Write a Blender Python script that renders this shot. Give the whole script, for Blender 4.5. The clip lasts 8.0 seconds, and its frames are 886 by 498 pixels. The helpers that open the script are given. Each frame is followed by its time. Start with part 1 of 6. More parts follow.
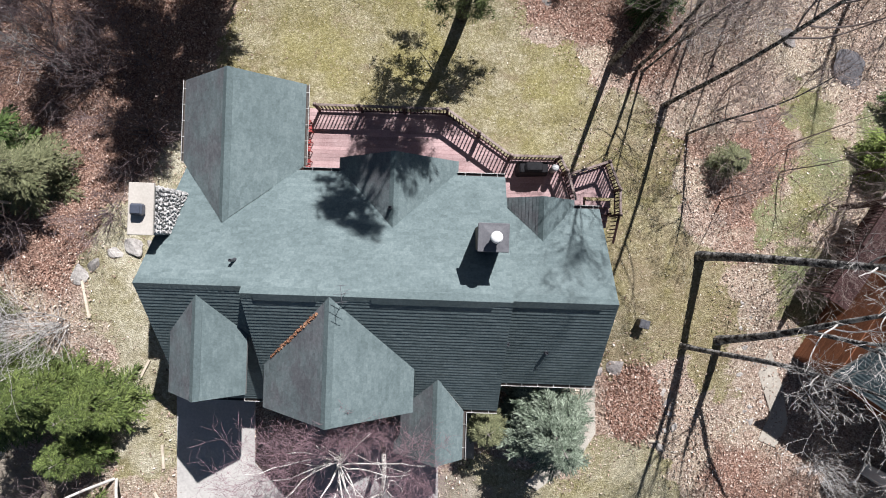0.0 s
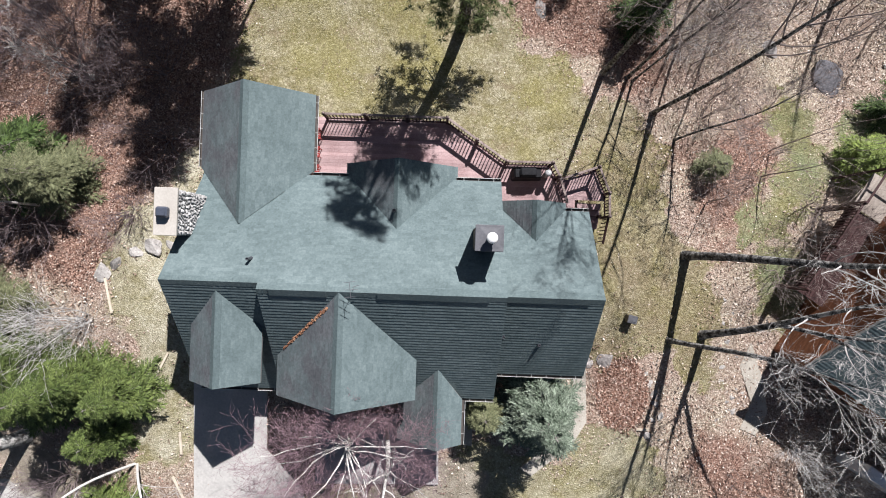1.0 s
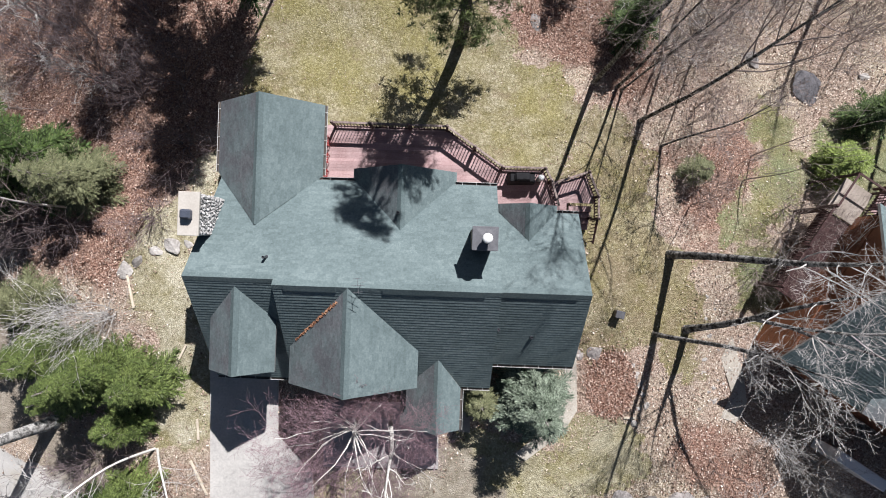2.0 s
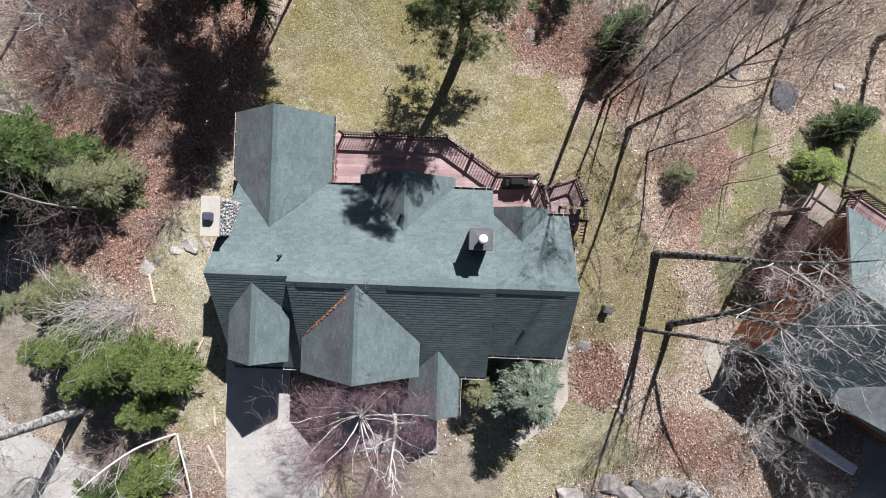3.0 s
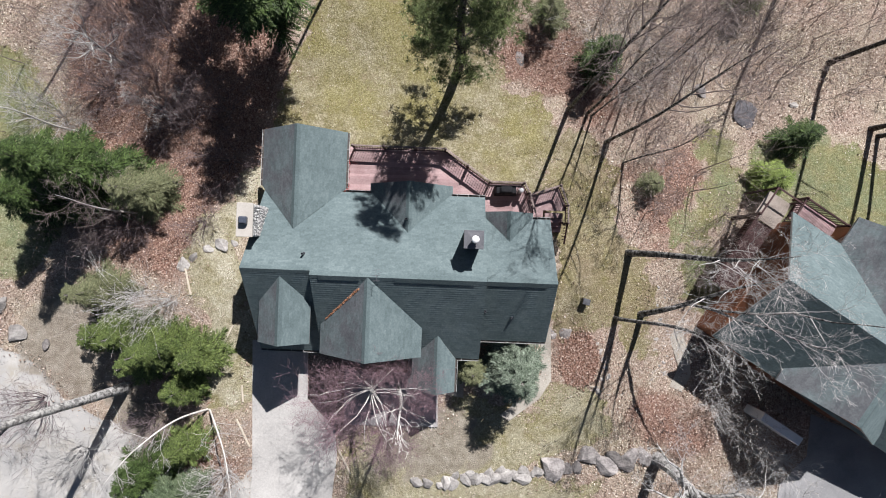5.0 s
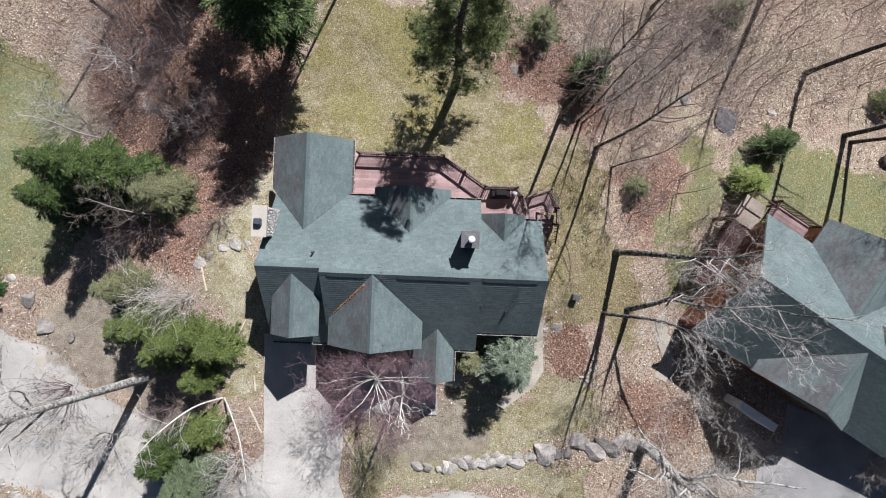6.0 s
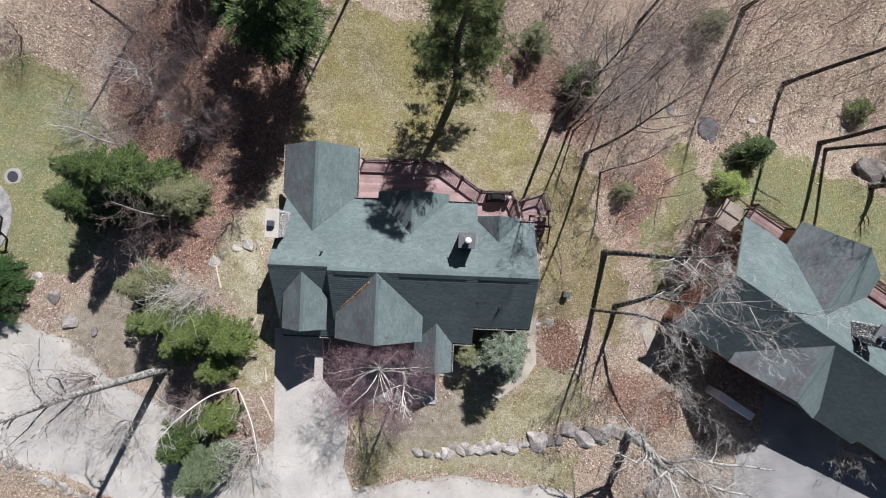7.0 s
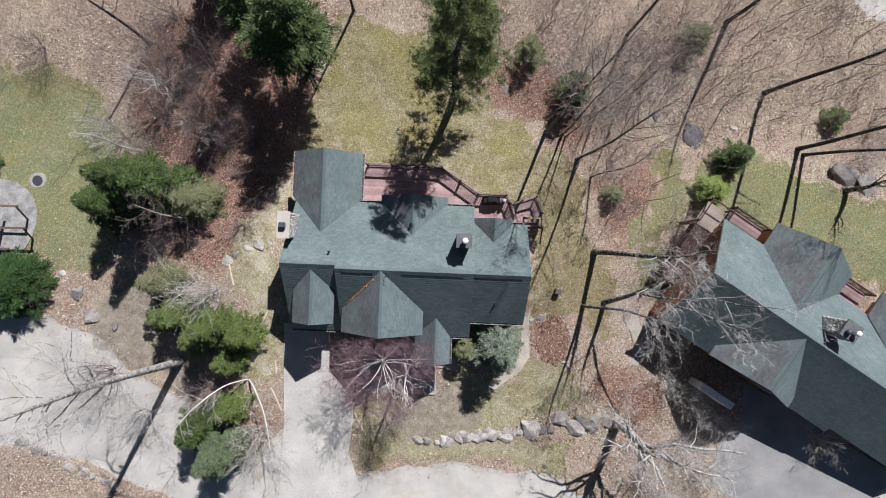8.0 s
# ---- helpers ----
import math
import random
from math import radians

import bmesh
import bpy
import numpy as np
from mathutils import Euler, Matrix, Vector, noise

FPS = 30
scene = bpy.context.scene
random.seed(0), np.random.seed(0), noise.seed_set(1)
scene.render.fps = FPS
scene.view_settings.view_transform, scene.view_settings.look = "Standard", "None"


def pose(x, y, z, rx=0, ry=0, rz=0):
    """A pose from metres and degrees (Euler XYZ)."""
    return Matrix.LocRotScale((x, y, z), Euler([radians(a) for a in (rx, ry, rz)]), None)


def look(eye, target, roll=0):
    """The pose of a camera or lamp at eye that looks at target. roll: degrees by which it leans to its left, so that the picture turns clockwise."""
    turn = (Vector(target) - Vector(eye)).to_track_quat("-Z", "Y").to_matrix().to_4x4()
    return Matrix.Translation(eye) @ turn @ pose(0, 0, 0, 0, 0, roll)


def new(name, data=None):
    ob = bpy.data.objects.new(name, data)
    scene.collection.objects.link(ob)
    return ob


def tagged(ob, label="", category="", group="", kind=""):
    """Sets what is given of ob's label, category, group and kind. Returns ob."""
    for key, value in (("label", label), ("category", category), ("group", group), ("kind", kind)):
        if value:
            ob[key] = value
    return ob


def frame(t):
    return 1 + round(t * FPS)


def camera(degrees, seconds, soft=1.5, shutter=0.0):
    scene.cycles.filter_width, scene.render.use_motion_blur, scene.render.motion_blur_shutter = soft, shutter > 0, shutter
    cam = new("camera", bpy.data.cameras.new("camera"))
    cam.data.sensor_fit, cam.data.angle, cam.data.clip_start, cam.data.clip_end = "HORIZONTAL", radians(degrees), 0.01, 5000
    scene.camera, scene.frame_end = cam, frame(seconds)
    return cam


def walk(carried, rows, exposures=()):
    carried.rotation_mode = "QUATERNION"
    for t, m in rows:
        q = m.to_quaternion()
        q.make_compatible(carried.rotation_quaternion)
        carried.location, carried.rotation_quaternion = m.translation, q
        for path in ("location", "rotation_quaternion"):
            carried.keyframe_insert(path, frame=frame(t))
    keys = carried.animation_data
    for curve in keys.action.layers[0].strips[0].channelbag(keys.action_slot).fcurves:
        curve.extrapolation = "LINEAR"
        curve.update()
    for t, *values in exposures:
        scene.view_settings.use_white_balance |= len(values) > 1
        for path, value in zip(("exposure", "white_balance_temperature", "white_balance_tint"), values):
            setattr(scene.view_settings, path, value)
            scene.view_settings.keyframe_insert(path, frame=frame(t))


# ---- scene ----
# camera: a drone that looks straight down and climbs
cam = camera(72.2, 8.0, soft=1.0)
METRES, EYE, TILT, LEAN, TURN = 16.5, 23.2, -90.0, 0.0, 0.0
ROWS = [
    (0.0, 0.0000, 0.0000, 0.0000, 0.00, 0.00, -0.00),
    (0.5, 0.0000, -0.0450, -0.0006, 0.02, 0.01, -0.02),
    (1.0, 0.0002, -0.0933, -0.0011, 0.03, 0.02, -0.05),
    (1.5, 0.0004, -0.1439, -0.0016, 0.04, -0.00, -0.08),
    (3.0, 0.0038, -0.3172, -0.0016, 0.13, -0.04, -0.17),
    (3.5, 0.0036, -0.3799, -0.0013, 0.11, -0.05, -0.19),
    (4.0, 0.0033, -0.4437, -0.0027, 0.08, -0.03, -0.24),
    (4.5, 0.0042, -0.5036, -0.0036, 0.08, -0.03, -0.26),
    (6.0, 0.0095, -0.7064, -0.0074, 0.08, -0.02, -0.27),
    (6.5, 0.0105, -0.7790, -0.0073, 0.07, 0.01, -0.30),
    (7.0, 0.0126, -0.8524, -0.0076, 0.06, 0.00, -0.34),
    (7.5, 0.0138, -0.9260, -0.0079, 0.03, -0.00, -0.36),
    (8.0, 0.0150, -0.9998, -0.0084, 0.03, -0.00, -0.36),
]
walk(cam, [(t, pose(0, 0, EYE, TILT, LEAN, TURN) @ pose(METRES * x, METRES * y, METRES * z, 90 + pitch, roll, yaw)) for t, x, y, z, yaw, pitch, roll in ROWS],
     exposures=[(0.0, 0.61), (3.0, 0.52), (6.0, 0.40), (8.0, 0.28)])

# ---- sky and sun ----
SUN_DIR = Vector((1.97, 4.43, 5.25)).normalized()
world = bpy.data.worlds.new("sky")
scene.world = world
world.use_nodes = True
_nt = world.node_tree
_sky = _nt.nodes.new("ShaderNodeTexSky")
_sky.sky_type = "NISHITA"
_sky.sun_disc = False
_sky.altitude, _sky.air_density, _sky.dust_density = 500, 0.9, 0.3
_sky.sun_elevation = math.asin(SUN_DIR.z)
_sky.sun_rotation = math.atan2(SUN_DIR.x, SUN_DIR.y)
_bg = _nt.nodes["Background"]
_bg.inputs["Strength"].default_value = 0.03
_nt.links.new(_sky.outputs[0], _bg.inputs["Color"])
_sd = bpy.data.lights.new("sun", "SUN")
_sd.energy, _sd.angle, _sd.color = 5.0, radians(0.55), (1.0, 0.98, 0.995)
sun = new("sun", _sd)
sun.matrix_world = look(SUN_DIR * 60, (0, 0, 0))


# ---- materials ----
def nodes(name, rough=0.8, spec=0.3):
    m = bpy.data.materials.new(name)
    m.use_nodes = True
    nt = m.node_tree
    b = nt.nodes["Principled BSDF"]
    b.inputs["Roughness"].default_value = rough
    b.inputs["Specular IOR Level"].default_value = spec
    return m, nt, b


def noise_tex(nt, scale, detail=4, rough=0.6, vec=None):
    n = nt.nodes.new("ShaderNodeTexNoise")
    n.inputs["Scale"].default_value = scale
    n.inputs["Detail"].default_value = detail
    n.inputs["Roughness"].default_value = rough
    if vec is not None:
        nt.links.new(vec, n.inputs["Vector"])
    return n.outputs["Fac"]


def position(nt):
    return nt.nodes.new("ShaderNodeNewGeometry").outputs["Position"]


def ramp(nt, fac, stops):
    r = nt.nodes.new("ShaderNodeValToRGB")
    els = r.color_ramp.elements
    while len(els) < len(stops):
        els.new(0.5)
    for e, (p, c) in zip(els, stops):
        e.position, e.color = p, (*c, 1)
    nt.links.new(fac, r.inputs[0])
    return r.outputs[0]


def mix(nt, fac, a, b, mode="MIX"):
    n = nt.nodes.new("ShaderNodeMix")
    n.data_type, n.blend_type = "RGBA", mode
    for sock, v in ((n.inputs[0], fac), (n.inputs[6], a), (n.inputs[7], b)):
        if isinstance(v, bpy.types.NodeSocket):
            nt.links.new(v, sock)
        elif isinstance(v, tuple):
            sock.default_value = (*v, 1)
        else:
            sock.default_value = v
    return n.outputs[2]


def math_node(nt, op, a, b=0.0, clamp=False):
    n = nt.nodes.new("ShaderNodeMath")
    n.operation, n.use_clamp = op, clamp
    for sock, v in ((n.inputs[0], a), (n.inputs[1], b)):
        if isinstance(v, bpy.types.NodeSocket):
            nt.links.new(v, sock)
        else:
            sock.default_value = v
    return n.outputs[0]


def math_vec(nt, a, offset):
    n = nt.nodes.new("ShaderNodeVectorMath")
    n.operation = "ADD"
    nt.links.new(a, n.inputs[0])
    n.inputs[1].default_value = offset
    return n.outputs[0]


def bump(nt, b, height, strength=0.5, dist=0.02):
    n = nt.nodes.new("ShaderNodeBump")
    n.inputs["Strength"].default_value = strength
    n.inputs["Distance"].default_value = dist
    nt.links.new(height, n.inputs["Height"])
    nt.links.new(n.outputs[0], b.inputs["Normal"])


def grained(name, dark, light, big=0.6, fine=14.0, rough=0.8, spec=0.3, relief=0.4, dist=0.01, random_amount=0.0, island=False, metal=0.0):
    """A surface with stains at one scale and grain at another."""
    m, nt, b = nodes(name, rough, spec)
    b.inputs["Metallic"].default_value = metal
    p = position(nt)
    f1 = noise_tex(nt, big, 5, 0.6, p)
    f2 = noise_tex(nt, fine, 6, 0.7, p)
    f = math_node(nt, "ADD", math_node(nt, "MULTIPLY", f1, 0.5), math_node(nt, "MULTIPLY", f2, 0.5))
    col = ramp(nt, f, [(0.36, dark), (0.64, light)])
    if random_amount:
        g = nt.nodes.new("ShaderNodeNewGeometry").outputs["Random Per Island"] if island else nt.nodes.new("ShaderNodeObjectInfo").outputs["Random"]
        v = math_node(nt, "ADD", math_node(nt, "MULTIPLY", g, 2 * random_amount), 1 - random_amount)
        n = nt.nodes.new("ShaderNodeVectorMath")
        n.operation = "SCALE"
        nt.links.new(col, n.inputs[0])
        nt.links.new(v, n.inputs["Scale"])
        col = n.outputs[0]
    nt.links.new(col, b.inputs["Base Color"])
    bump(nt, b, f2, relief, dist)
    return m


def shingle_material():
    m, nt, b = nodes("shingle", 0.8, 0.3)
    p = position(nt)
    a = nt.nodes.new("ShaderNodeAttribute")
    a.attribute_name = "tone"
    stain = noise_tex(nt, 0.45, 6, 0.65, p)
    blot = noise_tex(nt, 11, 5, 0.75, p)
    grit = noise_tex(nt, 45, 4, 0.75, p)
    f = math_node(nt, "ADD", math_node(nt, "MULTIPLY", a.outputs["Fac"], 0.07), math_node(nt, "ADD", math_node(nt, "MULTIPLY", stain, 0.26), math_node(nt, "ADD", math_node(nt, "MULTIPLY", grit, 0.3), math_node(nt, "MULTIPLY", blot, 0.38))))
    col = ramp(nt, f, [(0.36, (0.072, 0.099, 0.102)), (0.5, (0.125, 0.164, 0.167)), (0.64, (0.197, 0.247, 0.249))])
    # duller look of slopes turned from the sun, painted as a mottled grey
    wear_or_shade = nt.nodes.new("ShaderNodeAttribute")
    wear_or_shade.attribute_name = "west_shade"
    mottle = math_node(nt, "ADD", noise_tex(nt, 0.7, 5, 0.6, p), math_node(nt, "MULTIPLY", math_node(nt, "SUBTRACT", noise_tex(nt, 6, 4, 0.7, p), 0.5), 0.35))
    shade_mask = ramp(nt, mottle, [(0.38, (0.35, 0.35, 0.35)), (0.58, (1, 1, 1))])
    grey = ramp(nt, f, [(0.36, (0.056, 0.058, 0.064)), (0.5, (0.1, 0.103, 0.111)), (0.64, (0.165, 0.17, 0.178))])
    col = mix(nt, math_node(nt, "MULTIPLY", math_node(nt, "MULTIPLY", wear_or_shade.outputs["Fac"], shade_mask), 0.95), col, grey)
    nt.links.new(col, b.inputs["Base Color"])
    bump(nt, b, grit, 0.7, 0.006)
    return m


MAT_SHINGLE = shingle_material()
MAT_FASCIA = grained("fascia_white", (0.5, 0.5, 0.48), (0.72, 0.72, 0.7), 1.5, 20, 0.6)
MAT_SIDING = grained("siding", (0.13, 0.10, 0.08), (0.2, 0.16, 0.13), 0.7, 12, 0.8)
MAT_SAGE = grained("sage_needles", (0.07, 0.10, 0.055), (0.17, 0.21, 0.12), 1.5, 9, 0.6, 0.3, 0.2, 0.01, 0.35, True)
MAT_JUNIPER = grained("juniper_needles", (0.02, 0.05, 0.016), (0.055, 0.105, 0.03), 1.5, 9, 0.6, 0.3, 0.2, 0.01, 0.4, True)
MAT_GRAVEL = grained("grey_gravel", (0.14, 0.14, 0.14), (0.4, 0.395, 0.39), 2.0, 14, 0.95, 0.2, 1.0, 0.04)
MAT_TIMBER = grained("brown_timber", (0.10, 0.065, 0.05), (0.2, 0.14, 0.11), 2, 20, 0.8, 0.3, 0.4, 0.005, 0.15)
MAT_PALEWOOD = grained("weathered_wood", (0.42, 0.36, 0.28), (0.62, 0.55, 0.45), 2, 20, 0.85, 0.2, 0.4, 0.005, 0.15)
MAT_GUTTER = grained("brown_gutter", (0.06, 0.05, 0.045), (0.12, 0.105, 0.095), 2, 20, 0.5, 0.4, 0.2, 0.003)
MAT_SOFFIT = grained("grey_fascia", (0.2, 0.2, 0.195), (0.32, 0.32, 0.31), 1.5, 20, 0.6)
MAT_SLATE = grained("painted_metal", (0.09, 0.09, 0.1), (0.155, 0.155, 0.168), 3, 20, 0.55, 0.4, 0.2, 0.003)
MAT_WHITEMETAL = grained("white_metal", (0.8, 0.8, 0.79), (0.9, 0.9, 0.88), 3, 30, 0.4, 0.5, 0.1, 0.002)
MAT_CAP = grained("cap_stone", (0.42, 0.385, 0.34), (0.56, 0.52, 0.47), 1.2, 16, 0.85, 0.2, 0.3, 0.006)
MAT_MORTAR = grained("mortar", (0.2, 0.19, 0.185), (0.34, 0.33, 0.32), 3, 24, 0.95, 0.1, 0.5, 0.01)
MAT_FLUE = grained("blue_grey_metal", (0.05, 0.06, 0.085), (0.09, 0.10, 0.13), 3, 30, 0.45, 0.5, 0.1, 0.002)
MAT_REDPAINT = grained("red_paint", (0.22, 0.03, 0.028), (0.38, 0.06, 0.055), 3, 30, 0.5, 0.4, 0.2, 0.003)
MAT_PLANK = grained("tan_plank", (0.25, 0.205, 0.17), (0.41, 0.355, 0.31), 2, 20, 0.7, 0.3, 0.3, 0.004, 0.12)
MAT_PATIO = grained("grey_paver", (0.26, 0.25, 0.25), (0.44, 0.42, 0.41), 0.8, 14, 0.9, 0.2, 0.3, 0.01)
MAT_PATH = grained("path_gravel", (0.28, 0.25, 0.21), (0.5, 0.46, 0.4), 0.9, 30, 0.95, 0.2, 0.6, 0.02)
MAT_GREYPAVE = grained("grey_asphalt", (0.2, 0.2, 0.205), (0.36, 0.355, 0.355), 0.5, 20, 0.9, 0.2, 0.3, 0.01)
MAT_CEDARWALL = grained("cedar_siding", (0.13, 0.05, 0.026), (0.25, 0.1, 0.05), 1.0, 14, 0.7, 0.3, 0.4, 0.006, 0.12)
MAT_DECK = grained("deck_board", (0.29, 0.175, 0.175), (0.5, 0.36, 0.355), 1.2, 18, 0.6, 0.35, 0.3, 0.004, 0.18)
MAT_RAIL = grained("red_stain", (0.032, 0.014, 0.014), (0.075, 0.034, 0.033), 2, 25, 0.65, 0.35, 0.3, 0.004, 0.1)
MAT_RAILCAP = grained("worn_rail", (0.08, 0.05, 0.047), (0.4, 0.32, 0.29), 3.5, 20, 0.7, 0.35, 0.3, 0.004, 0.1)
MAT_CONCRETE = grained("pale_concrete", (0.36, 0.345, 0.33), (0.56, 0.54, 0.51), 0.5, 10, 0.9, 0.2, 0.3, 0.01)
MAT_STONE = grained("field_stone", (0.12, 0.108, 0.105), (0.42, 0.385, 0.365), 1.6, 9, 0.9, 0.2, 1.0, 0.05, 0.35)
MAT_PALESTONE = grained("pale_stone", (0.19, 0.176, 0.165), (0.48, 0.452, 0.425), 1.6, 9, 0.9, 0.2, 1.0, 0.05, 0.3)
MAT_DARKSTONE = grained("dark_stone", (0.07, 0.068, 0.075), (0.2, 0.19, 0.2), 1.6, 9, 0.85, 0.25, 1.0, 0.04)
MAT_MASONRY = grained("chimney_stone", (0.26, 0.25, 0.245), (0.58, 0.565, 0.55), 5, 20, 0.9, 0.2, 0.8, 0.03, 0.4)
MAT_METAL = grained("galvanised", (0.42, 0.43, 0.44), (0.6, 0.6, 0.6), 3, 30, 0.45, 0.5, 0.1, 0.002)
MAT_DARKMETAL = grained("dark_metal", (0.035, 0.037, 0.045), (0.07, 0.072, 0.085), 3, 30, 0.5, 0.5, 0.2, 0.002)
MAT_BLACK = grained("black_cover", (0.008, 0.008, 0.01), (0.02, 0.02, 0.023), 4, 40, 0.75, 0.25, 0.4, 0.004)
MAT_BARK = grained("grey_bark", (0.075, 0.065, 0.058), (0.34, 0.31, 0.28), 2.5, 12, 0.9, 0.2, 1.0, 0.03)
MAT_PALEBARK = grained("pale_bark", (0.3, 0.285, 0.275), (0.64, 0.615, 0.59), 2, 16, 0.9, 0.2, 0.8, 0.015)
MAT_BIRCH = grained("birch_bark", (0.55, 0.52, 0.48), (0.78, 0.76, 0.72), 3, 18, 0.8, 0.2, 0.4, 0.01)
MAT_TWIG = grained("twig", (0.16, 0.125, 0.115), (0.32, 0.265, 0.245), 2, 22, 0.9, 0.2, 0.4, 0.01)
MAT_THICKET = grained("thicket_twig", (0.085, 0.064, 0.068), (0.29, 0.228, 0.23), 2, 22, 0.9, 0.2, 0.4, 0.01)
MAT_REDTWIG = grained("red_twig", (0.15, 0.092, 0.108), (0.32, 0.215, 0.235), 2, 22, 0.9, 0.2, 0.4, 0.01)
MAT_HEMLOCK = grained("hemlock_needles", (0.024, 0.046, 0.014), (0.095, 0.138, 0.04), 1.5, 9, 0.6, 0.3, 0.2, 0.01, 0.6, True)
MAT_CEDAR = grained("bright_needles", (0.045, 0.072, 0.02), (0.165, 0.205, 0.062), 1.5, 9, 0.6, 0.3, 0.2, 0.01, 0.6, True)
MAT_LIME = grained("lime_needles", (0.085, 0.125, 0.026), (0.26, 0.32, 0.085), 1.5, 9, 0.6, 0.3, 0.2, 0.01, 0.5, True)
MAT_BLUE = grained("blue_spruce_needles", (0.04, 0.064, 0.036), (0.28, 0.325, 0.25), 1.5, 9, 0.6, 0.3, 0.2, 0.01, 0.55, True)
MAT_PINE = grained("pine_needles", (0.045, 0.068, 0.022), (0.17, 0.2, 0.075), 1.5, 9, 0.6, 0.3, 0.2, 0.01, 0.5, True)
MAT_OLIVE = grained("olive_needles", (0.10, 0.11, 0.052), (0.22, 0.225, 0.125), 1.5, 9, 0.7, 0.3, 0.2, 0.01, 0.35, True)


def confetti(name, stops, rough=0.85):
    """Many small loose pieces, each of its own colour."""
    m, nt, b = nodes(name, rough, 0.2)
    g = nt.nodes.new("ShaderNodeNewGeometry")
    nt.links.new(ramp(nt, g.outputs["Random Per Island"], stops), b.inputs["Base Color"])
    return m


def bark(name, dark, light, share=0.5, scale=5.0):
    """Furrowed bark in flakes and lichen spots: dark ground, pale patches over a share of it."""
    m, nt, b = nodes(name, 0.95, 0.15)
    p = position(nt)
    flake = noise_tex(nt, scale, 6, 0.75, p)
    fine = noise_tex(nt, scale * 6, 4, 0.7, p)
    f = math_node(nt, "ADD", math_node(nt, "MULTIPLY", flake, 0.7), math_node(nt, "MULTIPLY", fine, 0.3))
    mid = tuple((d + l) / 2 * 0.8 for d, l in zip(dark, light))
    nt.links.new(ramp(nt, f, [(0.53 - 0.16 * share, dark), (0.56 - 0.1 * share, mid), (0.63 - 0.12 * share, light)]), b.inputs["Base Color"])
    bump(nt, b, f, 1.0, 0.05)
    return m


MAT_LICHEN = bark("lichen_bark", (0.028, 0.026, 0.026), (0.4, 0.39, 0.375), 0.45, 5.0)
MAT_DARKBARK = bark("dark_bark", (0.03, 0.027, 0.026), (0.2, 0.185, 0.175), 0.4, 6.0)
MAT_ASHBARK = bark("ash_bark", (0.1, 0.092, 0.088), (0.58, 0.565, 0.54), 0.75, 4.5)
MAT_LEAVES = confetti("dead_leaves", [(0.0, (0.085, 0.052, 0.038)), (0.3, (0.25, 0.17, 0.13)), (0.62, (0.45, 0.335, 0.27)), (0.86, (0.66, 0.545, 0.46)), (1.0, (0.88, 0.81, 0.73))])
MAT_RUSTLEAVES = confetti("rust_leaves", [(0.0, (0.09, 0.045, 0.032)), (0.3, (0.24, 0.132, 0.098)), (0.65, (0.4, 0.25, 0.19)), (0.9, (0.56, 0.41, 0.335)), (1.0, (0.76, 0.65, 0.57))])
MAT_ORANGELEAVES = confetti("orange_leaves", [(0.0, (0.12, 0.05, 0.03)), (0.5, (0.25, 0.12, 0.07)), (1.0, (0.38, 0.22, 0.14))])
MAT_STRAW = confetti("straw", [(0.0, (0.12, 0.115, 0.06)), (0.35, (0.24, 0.225, 0.135)), (0.7, (0.41, 0.385, 0.275)), (1.0, (0.7, 0.66, 0.54))])


# ---- helpers for things and parts ----
def thing(name, label, category, m=None, group="", kind=""):
    ob = new(name)
    ob.empty_display_size = 0.3
    if m is not None:
        ob.matrix_world = m
    return tagged(ob, label, category, group, kind)


def mesh_object(name, bm, material, smooth=False):
    me = bpy.data.meshes.new(name)
    bm.to_mesh(me)
    bm.free()
    me.materials.append(material)
    if smooth:
        me.shade_smooth()
    return new(name, me)


def part(name, bm, material, parent=None, label="", smooth=False):
    ob = mesh_object(name, bm, material, smooth)
    ob.parent = parent
    return tagged(ob, label)


def part_data(name, verts, faces, material, parent=None, label="", smooth=False):
    me = bpy.data.meshes.new(name)
    me.from_pydata(verts, [], faces)
    me.materials.append(material)
    if smooth:
        me.shade_smooth()
    ob = new(name, me)
    ob.parent = parent
    return tagged(ob, label)


def box_into(bm, size, m=None, bevel=0.0):
    """A box of that size about the origin of m, with its edges broken."""
    r = bmesh.ops.create_cube(bm, size=1.0)
    bmesh.ops.scale(bm, vec=size, verts=r["verts"])
    if bevel:
        edges = list({e for v in r["verts"] for e in v.link_edges})
        verts = list(r["verts"])
        rb = bmesh.ops.bevel(bm, geom=edges, offset=bevel, segments=1, affect="EDGES")
        verts = list({v for f in rb["faces"] for v in f.verts} | {v for v in verts if v.is_valid})
    else:
        verts = r["verts"]
    if m is not None:
        bmesh.ops.transform(bm, matrix=m, verts=verts)
    return verts


def between(a, b):
    """A frame at a whose x points to b; and the distance."""
    a, b = Vector(a), Vector(b)
    d = b - a
    x = d.normalized()
    y = Vector((0, 0, 1)).cross(x)
    y = y.normalized() if y.length > 1e-4 else Vector((0, 1, 0))
    z = x.cross(y)
    m = Matrix((x, y, z)).transposed().to_4x4()
    m.translation = (a + b) / 2
    return m, d.length


def beam(name, a, b, width, height, material, parent, label="", bevel=0.006):
    bm = bmesh.new()
    m, length = between(a, b)
    box_into(bm, (length, width, height), m, bevel)
    return part(name, bm, material, parent, label)


def smoothstep(a, b, v):
    t = np.clip((v - a) / (b - a), 0, 1)
    return t * t * (3 - 2 * t)


